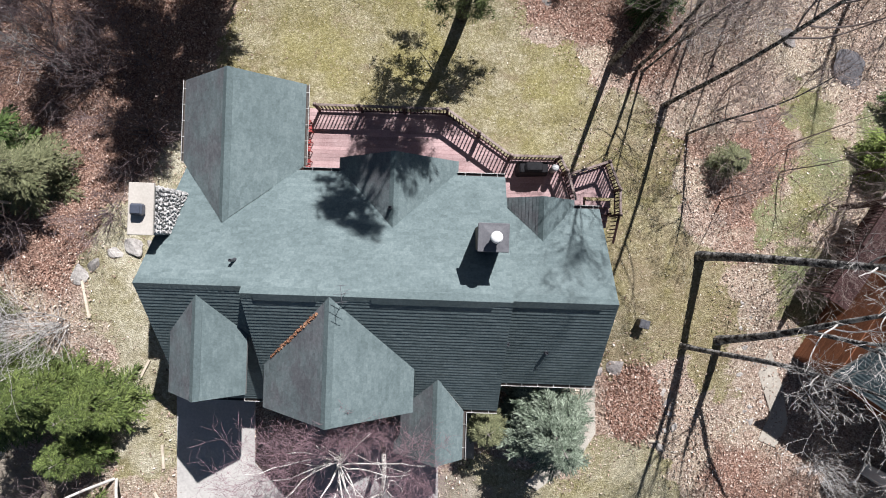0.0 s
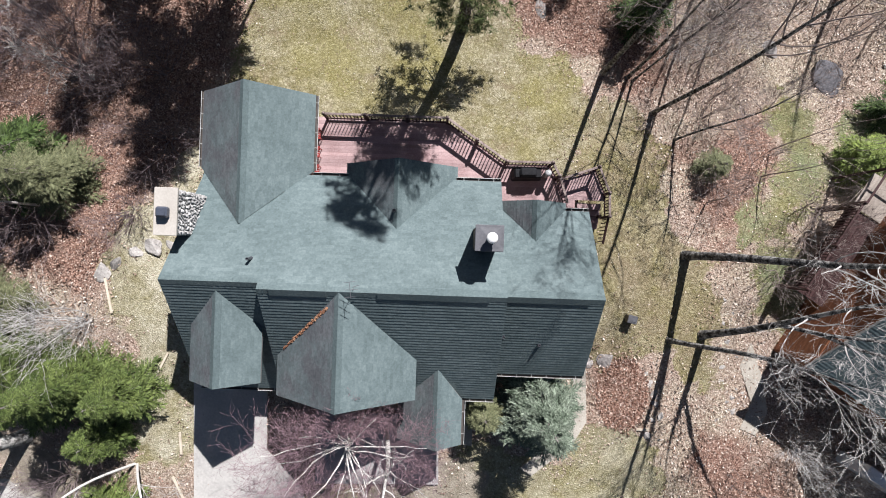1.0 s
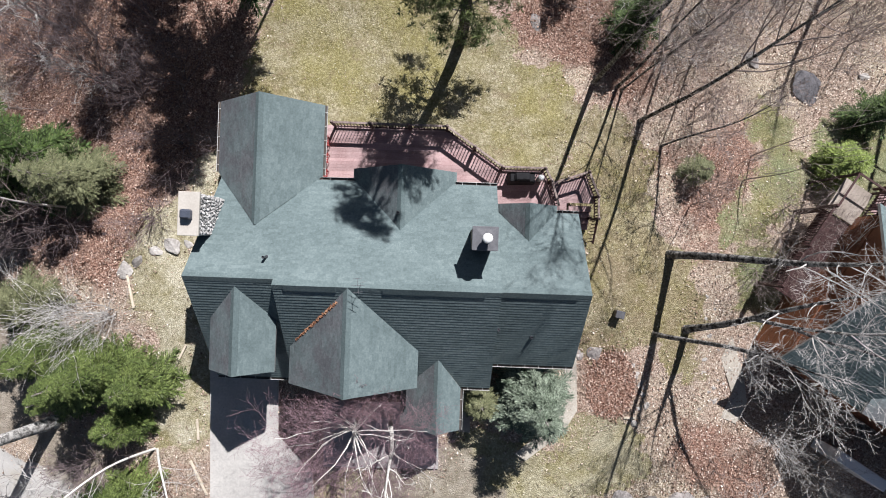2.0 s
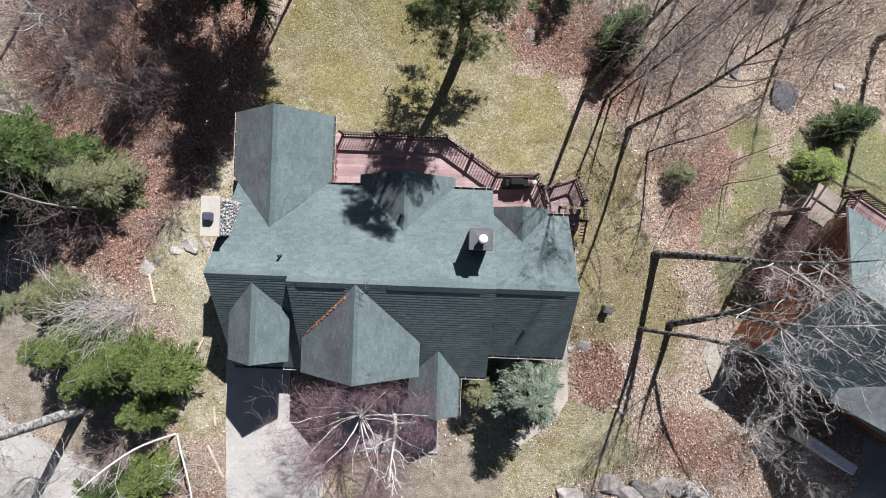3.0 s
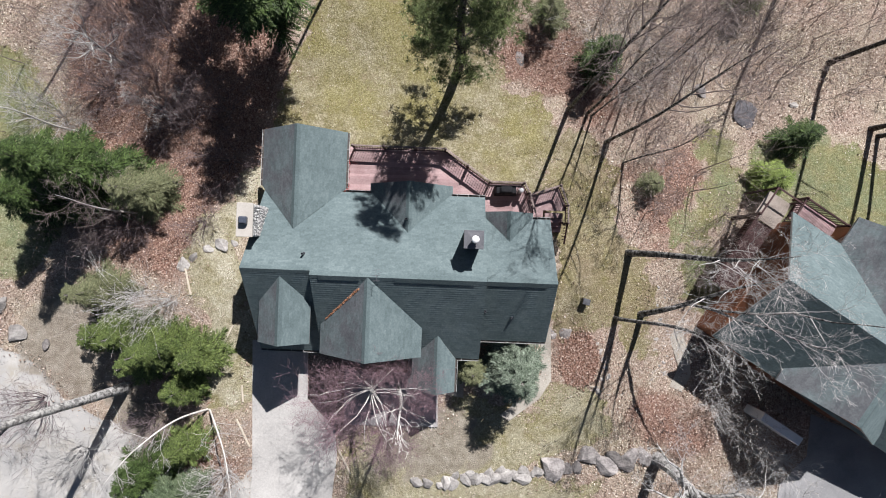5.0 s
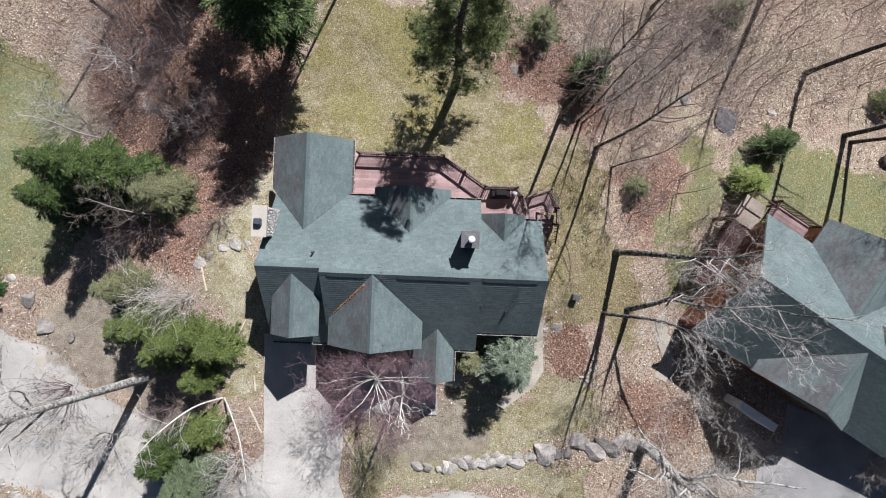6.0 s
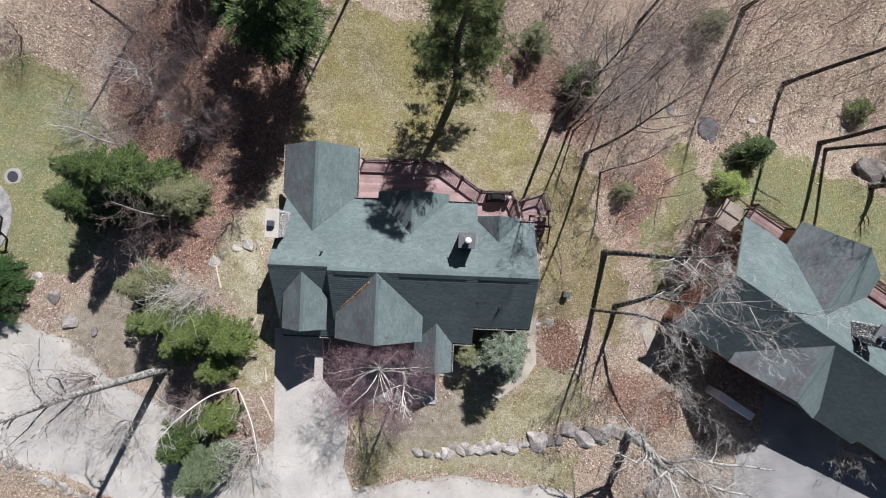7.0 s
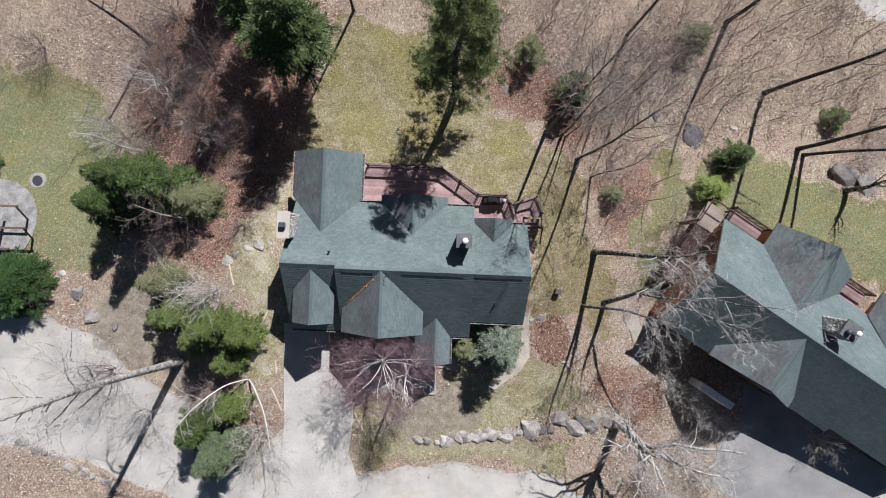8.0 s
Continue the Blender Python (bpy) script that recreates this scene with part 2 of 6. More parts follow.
# ---- ground ----
def lie(x, y):
    """Height of the land: it falls from the drive to the back lawn."""
    x, y = np.asarray(x, float), np.asarray(y, float)
    front = np.interp(x, [-25, -12, -7, 0, 10, 20, 32], [0.3, 0.2, 0.05, -0.5, -1.3, -1.5, 0.5])
    back = np.interp(x, [-25, -12, 0, 8, 22], [-2.2, -2.5, -4.2, -4.6, -4.3])
    s = smoothstep(-3, 11, y)
    return front + (back - front) * s


def ground_z(x, y):
    return float(lie(x, y)) + 0.05 * noise.noise((x * 0.35, y * 0.35, 0)) + 0.02 * noise.noise((x * 1.7, y * 1.7, 3))


def inside(px, py, poly):
    """Signed distance to a polygon, positive inside."""
    n = len(poly)
    hit = np.zeros(px.shape, bool)
    best = np.full(px.shape, 1e9)
    for i in range(n):
        (ax, ay), (bx, by) = poly[i], poly[(i + 1) % n]
        hit ^= ((ay > py) != (by > py)) & (px < (bx - ax) * (py - ay) / (by - ay + 1e-12) + ax)
        t = np.clip(((px - ax) * (bx - ax) + (py - ay) * (by - ay)) / ((bx - ax) ** 2 + (by - ay) ** 2), 0, 1)
        best = np.minimum(best, np.hypot(px - ax - t * (bx - ax), py - ay - t * (by - ay)))
    return np.where(hit, best, -best)


LAWNS = [
    [(-10.2, 1.3), (-10.1, 6.4), (-9.3, 9.7), (-8.7, 11.6), (-7.6, 14.6), (-6.4, 15.9), (-3.7, 16.4), (-1.5, 15.2), (0.8, 14.0), (2.8, 11.8), (3.6, 10.1), (5.1, 9.6), (6.8, 8.7), (7.7, 7.2), (7.2, 5.5), (6.0, 3.7), (4.7, 2.3), (-5.2, 1.4)],
    [(-46, 11.7), (-30.4, 12.3), (-26.5, 12.1), (-24.2, 11.4), (-22.4, 10.4), (-22.3, 8.5), (-21.6, 7.5), (-22.1, 5.1), (-20.8, 2.9), (-20.8, 0.8), (-21.2, -1.4), (-22.6, -2.5), (-24.5, -1.7), (-25.9, -0.6), (-46, -0.8)],
    [(-13.5, -0.6), (-13.7, -2.4), (-12.8, -3.5), (-12.6, -5.3), (-13.0, -6.8), (-12.6, -9.2), (-10.1, -9.4), (-10.0, -4.6), (-10.3, -0.2), (-10.0, 5.2), (-11.2, 4.0), (-11.6, 2.8), (-13.0, 1.5)],
    [(-5.5, -9.8), (-3.2, -9.8), (0.1, -9.8), (0.6, -7.4), (2.4, -7.8), (4.7, -9.1), (6.6, -7.8), (9.3, -7.7), (9.7, -10.7), (7.0, -11.5), (4.7, -12.3), (8.5, -13.3), (8.9, -15.3), (4.7, -14.5), (0.9, -14.2), (-2.8, -14.3), (-4.5, -14.8), (-5.4, -12.0)],
    [(15.7, 8.2), (17.0, 7.2), (17.7, 4.4), (16.6, 1.6), (15.0, 0.7), (13.2, 0.2), (12.6, 0.6), (13.7, 1.9), (15.3, 3.8), (15.1, 6.0)],
    [(18.3, 5.6), (20.5, 6.3), (22.2, 6.9), (24.6, 6.0), (26.4, 4.6), (28.0, 3.5), (30.5, 3.8), (40, 3.8), (40, -6), (33, -5), (24, -1), (18, 1), (17.2, 3.2)],
    [(6.0, 6.5), (7.7, 8.0), (8.9, 6.6), (9.6, 4.5), (10.6, 1.5), (11.6, -0.6), (12.0, -2.3), (11.7, -4.1), (11.4, -6.2), (10.0, -6.4), (9.6, -4.6), (8.8, -4.6), (7.5, -4.2), (5.8, -4.6), (5.8, 0.7)],
    [(13.6, 0.2), (16.9, 0.2), (16.3, -2.6), (14.9, -5.0), (13.9, -4.5), (13.5, -2.6)],
]
PAVED = [
    [(-45, -4), (-25.2, -4.4), (-23.2, -5.4), (-21.5, -6.4), (-20.1, -8.0), (-18.0, -9.0), (-16.2, -9.6), (-14.2, -12.5), (-12.2, -14), (-10.1, -12), (-9, -16), (-6.5, -15.8), (-5, -15), (-2.8, -14.4), (0.9, -14.2), (4.7, -14.6), (8.5, -15.6), (10.9, -16.9), (14, -20), (20, -22), (60, -30), (60, -45), (-15, -45), (-12, -20), (-17, -17), (-22, -14.5), (-28, -13), (-45, -12)],
    [(29.6, 18.4), (31.0, 16.6), (34.0, 15.9), (40, 16.5), (44, 24), (30, 24)],
]


EARTH = [
    [(-22.8, -2.9), (-20.1, -2.2), (-18.0, -3.4), (-17.6, -6.6), (-15.8, -8.0), (-13.8, -9.4), (-14.2, -12.0), (-16.6, -10.2), (-18.4, -9.0), (-20.1, -7.9), (-21.2, -6.4), (-23.0, -5.0)],
    [(-3.2, -9.6), (0.6, -8.6), (1.8, -9.6), (2.0, -11.6), (0.9, -12.4), (-2.8, -12.5), (-3.4, -11.3)],
]
RUST = [
    [(-22, 13), (-16, 18), (-9, 17), (-8.8, 12), (-9.5, 5), (-12.5, 2.0), (-14.5, -2.0), (-18, -1.0), (-20.5, 5)],
    [(6.7, -5.4), (7.4, -4.9), (8.1, -5.0), (8.6, -6.0), (8.3, -7.2), (7.3, -7.4), (6.7, -6.8)],
    [(10.5, 3.5), (12.5, 5.6), (14.9, 6.2), (15.8, 4.8), (14.6, 2.7), (13.0, 0.4), (11.2, -0.6), (10.5, 1.5)],
    [(10.6, -7.4), (11.9, -8.3), (14.2, -9.4), (14.8, -11.0), (13.6, -11.6), (11.6, -10.9), (10.6, -9.6)],
    [(-14.4, -9.5), (-11.2, -9.0), (-11, -12), (-14, -13)],
    [(4.1, 13.9), (7.4, 13.5), (11.1, 11.1), (10.2, 7.7), (8.1, 7.3), (6.8, 8.9), (5.1, 9.8), (3.7, 10.4), (3.1, 11.8)],
]


def region(x, y, polys):
    d = np.full(x.shape, -9.0)
    for p in polys:
        d = np.maximum(d, inside(x, y, p))
    return d


def build_ground():
    def axis(lo, hi, step, far):
        mid = np.arange(lo, hi + step / 2, step)
        out = [step]
        while sum(out) < far:
            out.append(out[-1] * 1.25)
        c = np.cumsum(out)
        return np.concatenate([lo - c[::-1], mid, hi + c])
    xs, ys = axis(-34, 34, 0.2, 2500), axis(-22, 24, 0.2, 2500)
    X, Y = np.meshgrid(xs, ys)
    def field(scale, seed):
        """Smooth random field by summed waves."""
        r = np.random.default_rng(seed)
        v = np.zeros(X.shape)
        for _ in range(14):
            a, k, ph = r.uniform(0, 6.28), scale * r.uniform(0.5, 1.8), r.uniform(0, 6.28)
            v += np.sin((X * np.cos(a) + Y * np.sin(a)) * k + ph)
        return v / 3.7
    Z = lie(X, Y) + 0.05 * field(0.9, 1) + 0.008 * field(4.0, 2)
    wob = 0.45 * field(1.6, 3) + 0.25 * field(5.0, 5)
    lawn = np.full(X.shape, -9.0)
    for p in LAWNS:
        lawn = np.maximum(lawn, inside(X, Y, p))
    lawn = smoothstep(-0.5, 0.7, lawn + wob)
    paved = np.full(X.shape, -9.0)
    for p in PAVED:
        paved = np.maximum(paved, inside(X, Y, p))
    paved = smoothstep(-0.25, 0.45, paved + 0.45 * wob)
    red = smoothstep(-0.6, 0.8, region(X, Y, RUST) + 1.3 * wob)
    earth = smoothstep(-0.7, 0.9, region(X, Y, EARTH) + 1.2 * wob)
    Z -= 0.02 * paved
    ny, nx = X.shape
    verts = np.stack([X, Y, Z], -1).reshape(-1, 3)
    i = (np.arange(ny - 1)[:, None] * nx + np.arange(nx - 1)[None]).ravel()
    faces = np.stack([i, i + 1, i + 1 + nx, i + nx], -1)
    me = bpy.data.meshes.new("ground")
    me.vertices.add(len(verts))
    me.vertices.foreach_set("co", verts.ravel())
    me.loops.add(faces.size)
    me.loops.foreach_set("vertex_index", faces.ravel().astype(np.int32))
    me.polygons.add(len(faces))
    me.polygons.foreach_set("loop_start", np.arange(0, faces.size, 4, dtype=np.int32))
    me.update()
    me.validate()
    green = smoothstep(-1.0, 1.5, np.maximum(inside(X, Y, LAWNS[1]), np.maximum(inside(X, Y, LAWNS[4]), np.maximum(inside(X, Y, LAWNS[7]), inside(X, Y, LAWNS[5])))) + 1.5 * wob)
    pale = np.maximum(smoothstep(-0.5, 0.9, inside(X, Y, LAWNS[2]) + wob), 0.6 * smoothstep(-0.5, 0.9, inside(X, Y, LAWNS[3]) + wob))
    wear_or_shade = smoothstep(-0.5, 0.9, inside(X, Y, LAWNS[6]) + wob)
    for key, v in (("pale", pale), ("wear_or_shade", wear_or_shade), ("lawn", lawn), ("paved", paved), ("red", red), ("green", green), ("bare", earth)):
        me.attributes.new(key, "FLOAT", "POINT").data.foreach_set("value", v.ravel().astype(np.float32))
    me.shade_smooth()
    m, nt, b = nodes("earth", 0.95, 0.15)
    p = position(nt)
    def attr(key):
        a = nt.nodes.new("ShaderNodeAttribute")
        a.attribute_name = key
        return a.outputs["Fac"]
    vor = nt.nodes.new("ShaderNodeTexVoronoi")
    vor.inputs["Scale"].default_value = 21
    nt.links.new(p, vor.inputs["Vector"])
    sep = nt.nodes.new("ShaderNodeSeparateColor")
    nt.links.new(vor.outputs["Color"], sep.inputs[0])
    tan = ramp(nt, sep.outputs[0], [(0.0, (0.15, 0.098, 0.075)), (0.45, (0.34, 0.245, 0.195)), (0.8, (0.48, 0.37, 0.305)), (1.0, (0.7, 0.59, 0.51))])
    rust = ramp(nt, sep.outputs[1], [(0.0, (0.09, 0.048, 0.036)), (0.45, (0.23, 0.132, 0.1)), (0.85, (0.38, 0.245, 0.19)), (1.0, (0.55, 0.41, 0.34))])
    cream = ramp(nt, sep.outputs[2], [(0.0, (0.16, 0.125, 0.09)), (0.4, (0.34, 0.275, 0.2)), (0.75, (0.52, 0.44, 0.34)), (1.0, (0.72, 0.65, 0.54))])
    tan = mix(nt, ramp(nt, noise_tex(nt, 0.22, 6, 0.7, p), [(0.4, (0, 0, 0)), (0.6, (1, 1, 1))]), tan, cream)
    litter = mix(nt, attr("red"), tan, rust)
    soil = noise_tex(nt, 1.3, 5, 0.65, p)
    litter = mix(nt, math_node(nt, "MULTIPLY", ramp(nt, soil, [(0.42, (0, 0, 0)), (0.7, (1, 1, 1))]), 0.4), litter, (0.17, 0.135, 0.115))
    blades = noise_tex(nt, 9, 8, 0.85, p)
    blades.node.inputs["Distortion"].default_value = 0.8
    patch = noise_tex(nt, 0.7, 10, 0.8, p)
    patch.node.inputs["Distortion"].default_value = 0.15
    straw = ramp(nt, blades, [(0.34, (0.11, 0.096, 0.056)), (0.5, (0.31, 0.275, 0.185)), (0.64, (0.64, 0.59, 0.46))])
    olive = ramp(nt, blades, [(0.34, (0.05, 0.043, 0.016)), (0.5, (0.145, 0.122, 0.052)), (0.64, (0.31, 0.268, 0.14))])
    moss = ramp(nt, blades, [(0.34, (0.078, 0.068, 0.02)), (0.5, (0.215, 0.19, 0.07)), (0.64, (0.43, 0.387, 0.185))])
    thatch = ramp(nt, blades, [(0.34, (0.088, 0.067, 0.04)), (0.5, (0.215, 0.17, 0.108)), (0.64, (0.4, 0.335, 0.235))])
    green = ramp(nt, blades, [(0.34, (0.075, 0.092, 0.05)), (0.5, (0.165, 0.188, 0.1)), (0.64, (0.31, 0.335, 0.21))])
    patch2 = noise_tex(nt, 0.24, 5, 0.65, p)
    patch3 = noise_tex(nt, 0.9, 6, 0.75, math_vec(nt, p, (17.0, 5.0, 0.0)))
    grass = mix(nt, math_node(nt, "MULTIPLY", ramp(nt, patch, [(0.4, (0, 0, 0)), (0.57, (1, 1, 1))]), 0.8), straw, olive)
    grass = mix(nt, math_node(nt, "MULTIPLY", ramp(nt, patch2, [(0.4, (0, 0, 0)), (0.58, (1, 1, 1))]), 0.7), grass, moss)
    grass = mix(nt, math_node(nt, "MULTIPLY", ramp(nt, patch3, [(0.55, (0, 0, 0)), (0.66, (1, 1, 1))]), 0.75), grass, thatch)
    pale = ramp(nt, blades, [(0.34, (0.2, 0.178, 0.12)), (0.5, (0.43, 0.395, 0.295)), (0.64, (0.7, 0.66, 0.55))])
    grass = mix(nt, math_node(nt, "MULTIPLY", attr("pale"), ramp(nt, noise_tex(nt, 0.6, 6, 0.7, p), [(0.36, (0.15, 0.15, 0.15)), (0.56, (0.95, 0.95, 0.95))])), grass, pale)
    grass = mix(nt, math_node(nt, "MULTIPLY", attr("wear_or_shade"), ramp(nt, noise_tex(nt, 0.8, 6, 0.7, p), [(0.38, (0.1, 0.1, 0.1)), (0.6, (0.85, 0.85, 0.85))])), grass, thatch)
    grass = mix(nt, math_node(nt, "MULTIPLY", attr("green"), ramp(nt, noise_tex(nt, 0.9, 6, 0.7, p), [(0.35, (0.25, 0.25, 0.25)), (0.6, (0.9, 0.9, 0.9))])), grass, green)
    edge = math_node(nt, "ADD", attr("lawn"), math_node(nt, "MULTIPLY", math_node(nt, "SUBTRACT", noise_tex(nt, 7, 5, 0.7, p), 0.5), 1.1))
    col = mix(nt, ramp(nt, edge, [(0.4, (0, 0, 0)), (0.6, (1, 1, 1))]), litter, grass)
    grit = noise_tex(nt, 40, 5, 0.7, p)
    wear_or_shade = noise_tex(nt, 0.5, 5, 0.6, p)
    road = mix(nt, ramp(nt, wear_or_shade, [(0.38, (0, 0, 0)), (0.62, (1, 1, 1))]), ramp(nt, grit, [(0.3, (0.36, 0.35, 0.34)), (0.7, (0.45, 0.435, 0.415))]), ramp(nt, grit, [(0.3, (0.43, 0.415, 0.39)), (0.7, (0.56, 0.535, 0.5))]))
    road = mix(nt, math_node(nt, "MULTIPLY", ramp(nt, noise_tex(nt, 0.9, 7, 0.7, p), [(0.5, (0, 0, 0)), (0.68, (1, 1, 1))]), 0.5), road, (0.36, 0.31, 0.23))
    col = mix(nt, ramp(nt, math_node(nt, "ADD", attr("paved"), math_node(nt, "MULTIPLY", math_node(nt, "SUBTRACT", noise_tex(nt, 5, 5, 0.7, p), 0.5), 0.5)), [(0.42, (0, 0, 0)), (0.6, (1, 1, 1))]), col, road)
    dirt = ramp(nt, noise_tex(nt, 2.2, 8, 0.75, p), [(0.3, (0.16, 0.135, 0.105)), (0.5, (0.27, 0.235, 0.19)), (0.72, (0.42, 0.38, 0.32))])
    col = mix(nt, math_node(nt, "MULTIPLY", ramp(nt, math_node(nt, "ADD", attr("bare"), math_node(nt, "SUBTRACT", noise_tex(nt, 1.6, 7, 0.75, p), 0.5)), [(0.3, (0, 0, 0)), (0.7, (1, 1, 1))]), 0.88), col, dirt)
    nt.links.new(col, b.inputs["Base Color"])
    bump(nt, b, math_node(nt, "MULTIPLY", math_node(nt, "ADD", vor.outputs["Distance"], blades), math_node(nt, "SUBTRACT", 1.04, attr("paved"))), 0.7, 0.05)
    me.materials.append(m)
    ob = new("ground", me)
    return tagged(ob, "sloping spring yard of dry grass and fallen leaves", "ground", kind="structure")


build_ground()


# ---- houses ----
EXPO = 0.138  # height of a shingle course along the slope
LEAF = 0.26


def slope(parent, ridge0, ridge1, eave0, eave1, rng, name="roof_slope", thick=0.14, west_shade=0.0):
    """One roof plane: a slab, and on it the overlapping shingle courses. The four corners run along the ridge and along the eave."""
    r0, r1, e0, e1 = (Vector(v) for v in (ridge0, ridge1, eave0, eave1))
    n = (r1 - r0).cross(e0 - r0).normalized()
    if n.z < 0:
        n = -n
    along = (r1 - r0).normalized()
    length = ((e1 - r1) - along * (e1 - r1).dot(along)).length
    rows_n = max(2, round(length / EXPO))
    slab = [v - n * 0.005 for v in (r0, r1, e1, e0)]
    slab += [v - Vector((0, 0, thick)) for v in slab]
    roof = part_data(name, slab, [(0, 1, 2, 3), (7, 6, 5, 4), (0, 4, 5, 1), (1, 5, 6, 2), (2, 6, 7, 3), (3, 7, 4, 0)], MAT_SOFFIT, parent, "grey-edged roof slope")
    for k in range(rows_n):
        a, b = k / rows_n, (k + 1) / rows_n
        p0, p1 = r0.lerp(e0, a), r1.lerp(e1, a)
        q0, q1 = r0.lerp(e0, b), r1.lerp(e1, b)
        w = (q1 - q0).length
        if w < 0.05:
            continue
        cuts = [0.0]
        s = rng.uniform(0.3, 1.0) * LEAF
        while s < w - 0.08:
            cuts.append(s / w)
            s += LEAF * rng.uniform(0.75, 1.25)
        cuts.append(1.0)
        verts, faces, tone = [], [], []
        for j, (c0, c1) in enumerate(zip(cuts, cuts[1:])):
            h = rng.uniform(0.015, 0.0182)
            dn = (q0 - p0) * rng.uniform(0.0, 0.025)
            i = len(verts)
            A, B = p0.lerp(p1, c0), p0.lerp(p1, c1)
            C, D = q0.lerp(q1, c0) + dn, q0.lerp(q1, c1) + dn
            verts += [A + n * 0.001, B + n * 0.001, D + n * h, C + n * h, C - n * 0.004, D - n * 0.004]
            faces += [(i, i + 3, i + 2, i + 1), (i + 3, i + 4, i + 5, i + 2)]
            v = rng.random()
            tone += [v, v]
            if j:
                faces.append((i - 5, i - 4, i + 3, i))
                faces.append((i - 4, i - 1, i + 4, i + 3))
                tone += [v, v]
        course = part_data("shingle_course", verts, faces, MAT_SHINGLE, roof)
        course.data.attributes.new("tone", "FLOAT", "FACE").data.foreach_set("value", tone)
        # share of painted grey shade on this slope
        course.data.attributes.new("west_shade", "FLOAT", "FACE").data.foreach_set("value", [west_shade] * len(tone))
    return roof


def cap_strip(parent, a, b, rise, name="ridge_cap", width=0.15, lift=0.02, rng=None):
    """Bent cap shingles laid over a ridge, lapped one on the next."""
    a, b = Vector(a), Vector(b)
    d = (b - a).normalized()
    side = Vector((d.y, -d.x, 0)).normalized()
    verts, faces = [], []
    count = max(1, int((b - a).length / 0.2))
    for k in range(count + 1):
        p = a.lerp(b, k / count)
        for up in (lift + 0.012, lift):
            for s in (-1, 0, 1):
                verts.append(p + side * s * width + Vector((0, 0, up - (rise * width if s else 0))))
            for s in (-1, 1):
                verts.append(p + side * s * width + Vector((0, 0, -rise * width - 0.02)))
    for k in range(2 * count + 1):
        i, j = 5 * k, 5 * k + 5
        faces += [(i, i + 1, j + 1, j), (i + 1, i + 2, j + 2, j + 1), (i, j, j + 3, i + 3), (i + 2, i + 4, j + 4, j + 2)]
    return part_data(name, verts, faces, MAT_SHINGLE, parent)


def gable(parent, axis, c, zr, lo, hi, wn, wp, rise, seed, lo_eave=None, hi_eave=None, caps=True):
    """A gabled roof. axis: the ridge's way, x or y, at the cross coordinate c and height zr, from lo to hi; wn, wp: half widths
    to the lower and higher side; lo_eave, hi_eave: where the eaves end, if a valley cuts them."""
    rng = random.Random(seed)
    le = lo if lo_eave is None else lo_eave
    he = hi if hi_eave is None else hi_eave
    def pt(along, cross, z):
        return (along, cross, z) if axis == "x" else (cross, along, z)
    for w, s in ((wn, -1), (wp, 1)):
        if w <= 0:
            continue
        # the west side of cross gables gets its shade as grey shingle colour
        slope(parent, pt(lo, c, zr), pt(hi, c, zr), pt(le, c + s * w, zr - rise * w), pt(he, c + s * w, zr - rise * w), rng, west_shade=1.0 if axis == "y" and s < 0 else 0.0)
    if caps:
        cap_strip(parent, pt(lo, c, zr), pt(hi, c, zr), rise, rng=rng)


def gable_wall(parent, axis, c, zr, lo, hi, wn, wp, rise, bottom, material=None, drop=0.2):
    """The walls under a gabled roof as one closed body."""
    prof = [(-wn, bottom), (wp, bottom), (wp, zr - drop - rise * wp), (0, zr - drop), (-wn, zr - drop - rise * wn)]
    verts, n = [], len(prof)
    for along in (lo, hi):
        for u, z in prof:
            verts.append((along, c + u, z) if axis == "x" else (c + u, along, z))
    faces = [tuple(range(n)), tuple(range(2 * n - 1, n - 1, -1))] + [(i, (i + 1) % n, n + (i + 1) % n, n + i) for i in range(n)]
    bm = bmesh.new()
    bv = [bm.verts.new(v) for v in verts]
    for f in faces:
        bm.faces.new([bv[i] for i in f])
    bmesh.ops.recalc_face_normals(bm, faces=bm.faces)
    return part("wall", bm, material or MAT_SIDING, parent)


house = thing("house", "large house with grey-green shingle roof and many gables", "house", pose(0, 0, 0, 0, 0, -2.0))
RISE = 0.9
gable(house, "x", -1.46, 5.85, -5.78, 2.06, 4.04, 4.0, RISE, 1)           # middle
gable(house, "x", -1.28, 5.65, -8.93, -5.75, 4.17, 4.0, RISE, 2)          # garage end
gable(house, "x", -1.50, 4.85, 1.95, 5.38, 3.05, 3.06, RISE, 3)           # bedroom end
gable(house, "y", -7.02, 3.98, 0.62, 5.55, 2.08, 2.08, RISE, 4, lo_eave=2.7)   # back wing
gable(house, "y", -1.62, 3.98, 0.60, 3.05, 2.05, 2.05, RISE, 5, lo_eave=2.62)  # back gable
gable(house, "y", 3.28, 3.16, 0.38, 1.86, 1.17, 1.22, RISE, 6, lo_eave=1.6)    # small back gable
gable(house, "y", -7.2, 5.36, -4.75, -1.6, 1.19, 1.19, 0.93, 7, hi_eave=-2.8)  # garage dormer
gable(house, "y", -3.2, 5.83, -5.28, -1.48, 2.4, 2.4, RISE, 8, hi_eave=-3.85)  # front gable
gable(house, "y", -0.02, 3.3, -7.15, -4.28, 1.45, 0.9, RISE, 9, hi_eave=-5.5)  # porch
gable_wall(house, "x", -1.46, 5.85, -5.4, 1.75, 3.7, 3.65, RISE, -4.8)
gable_wall(house, "x", -1.28, 5.65, -8.6, -5.4, 3.8, 3.6, RISE, -3.5)
gable_wall(house, "x", -1.50, 4.85, 1.75, 5.1, 2.7, 2.7, RISE, -4.8)
gable_wall(house, "y", -7.02, 3.98, 1.0, 5.2, 1.78, 1.78, RISE, -4.8)
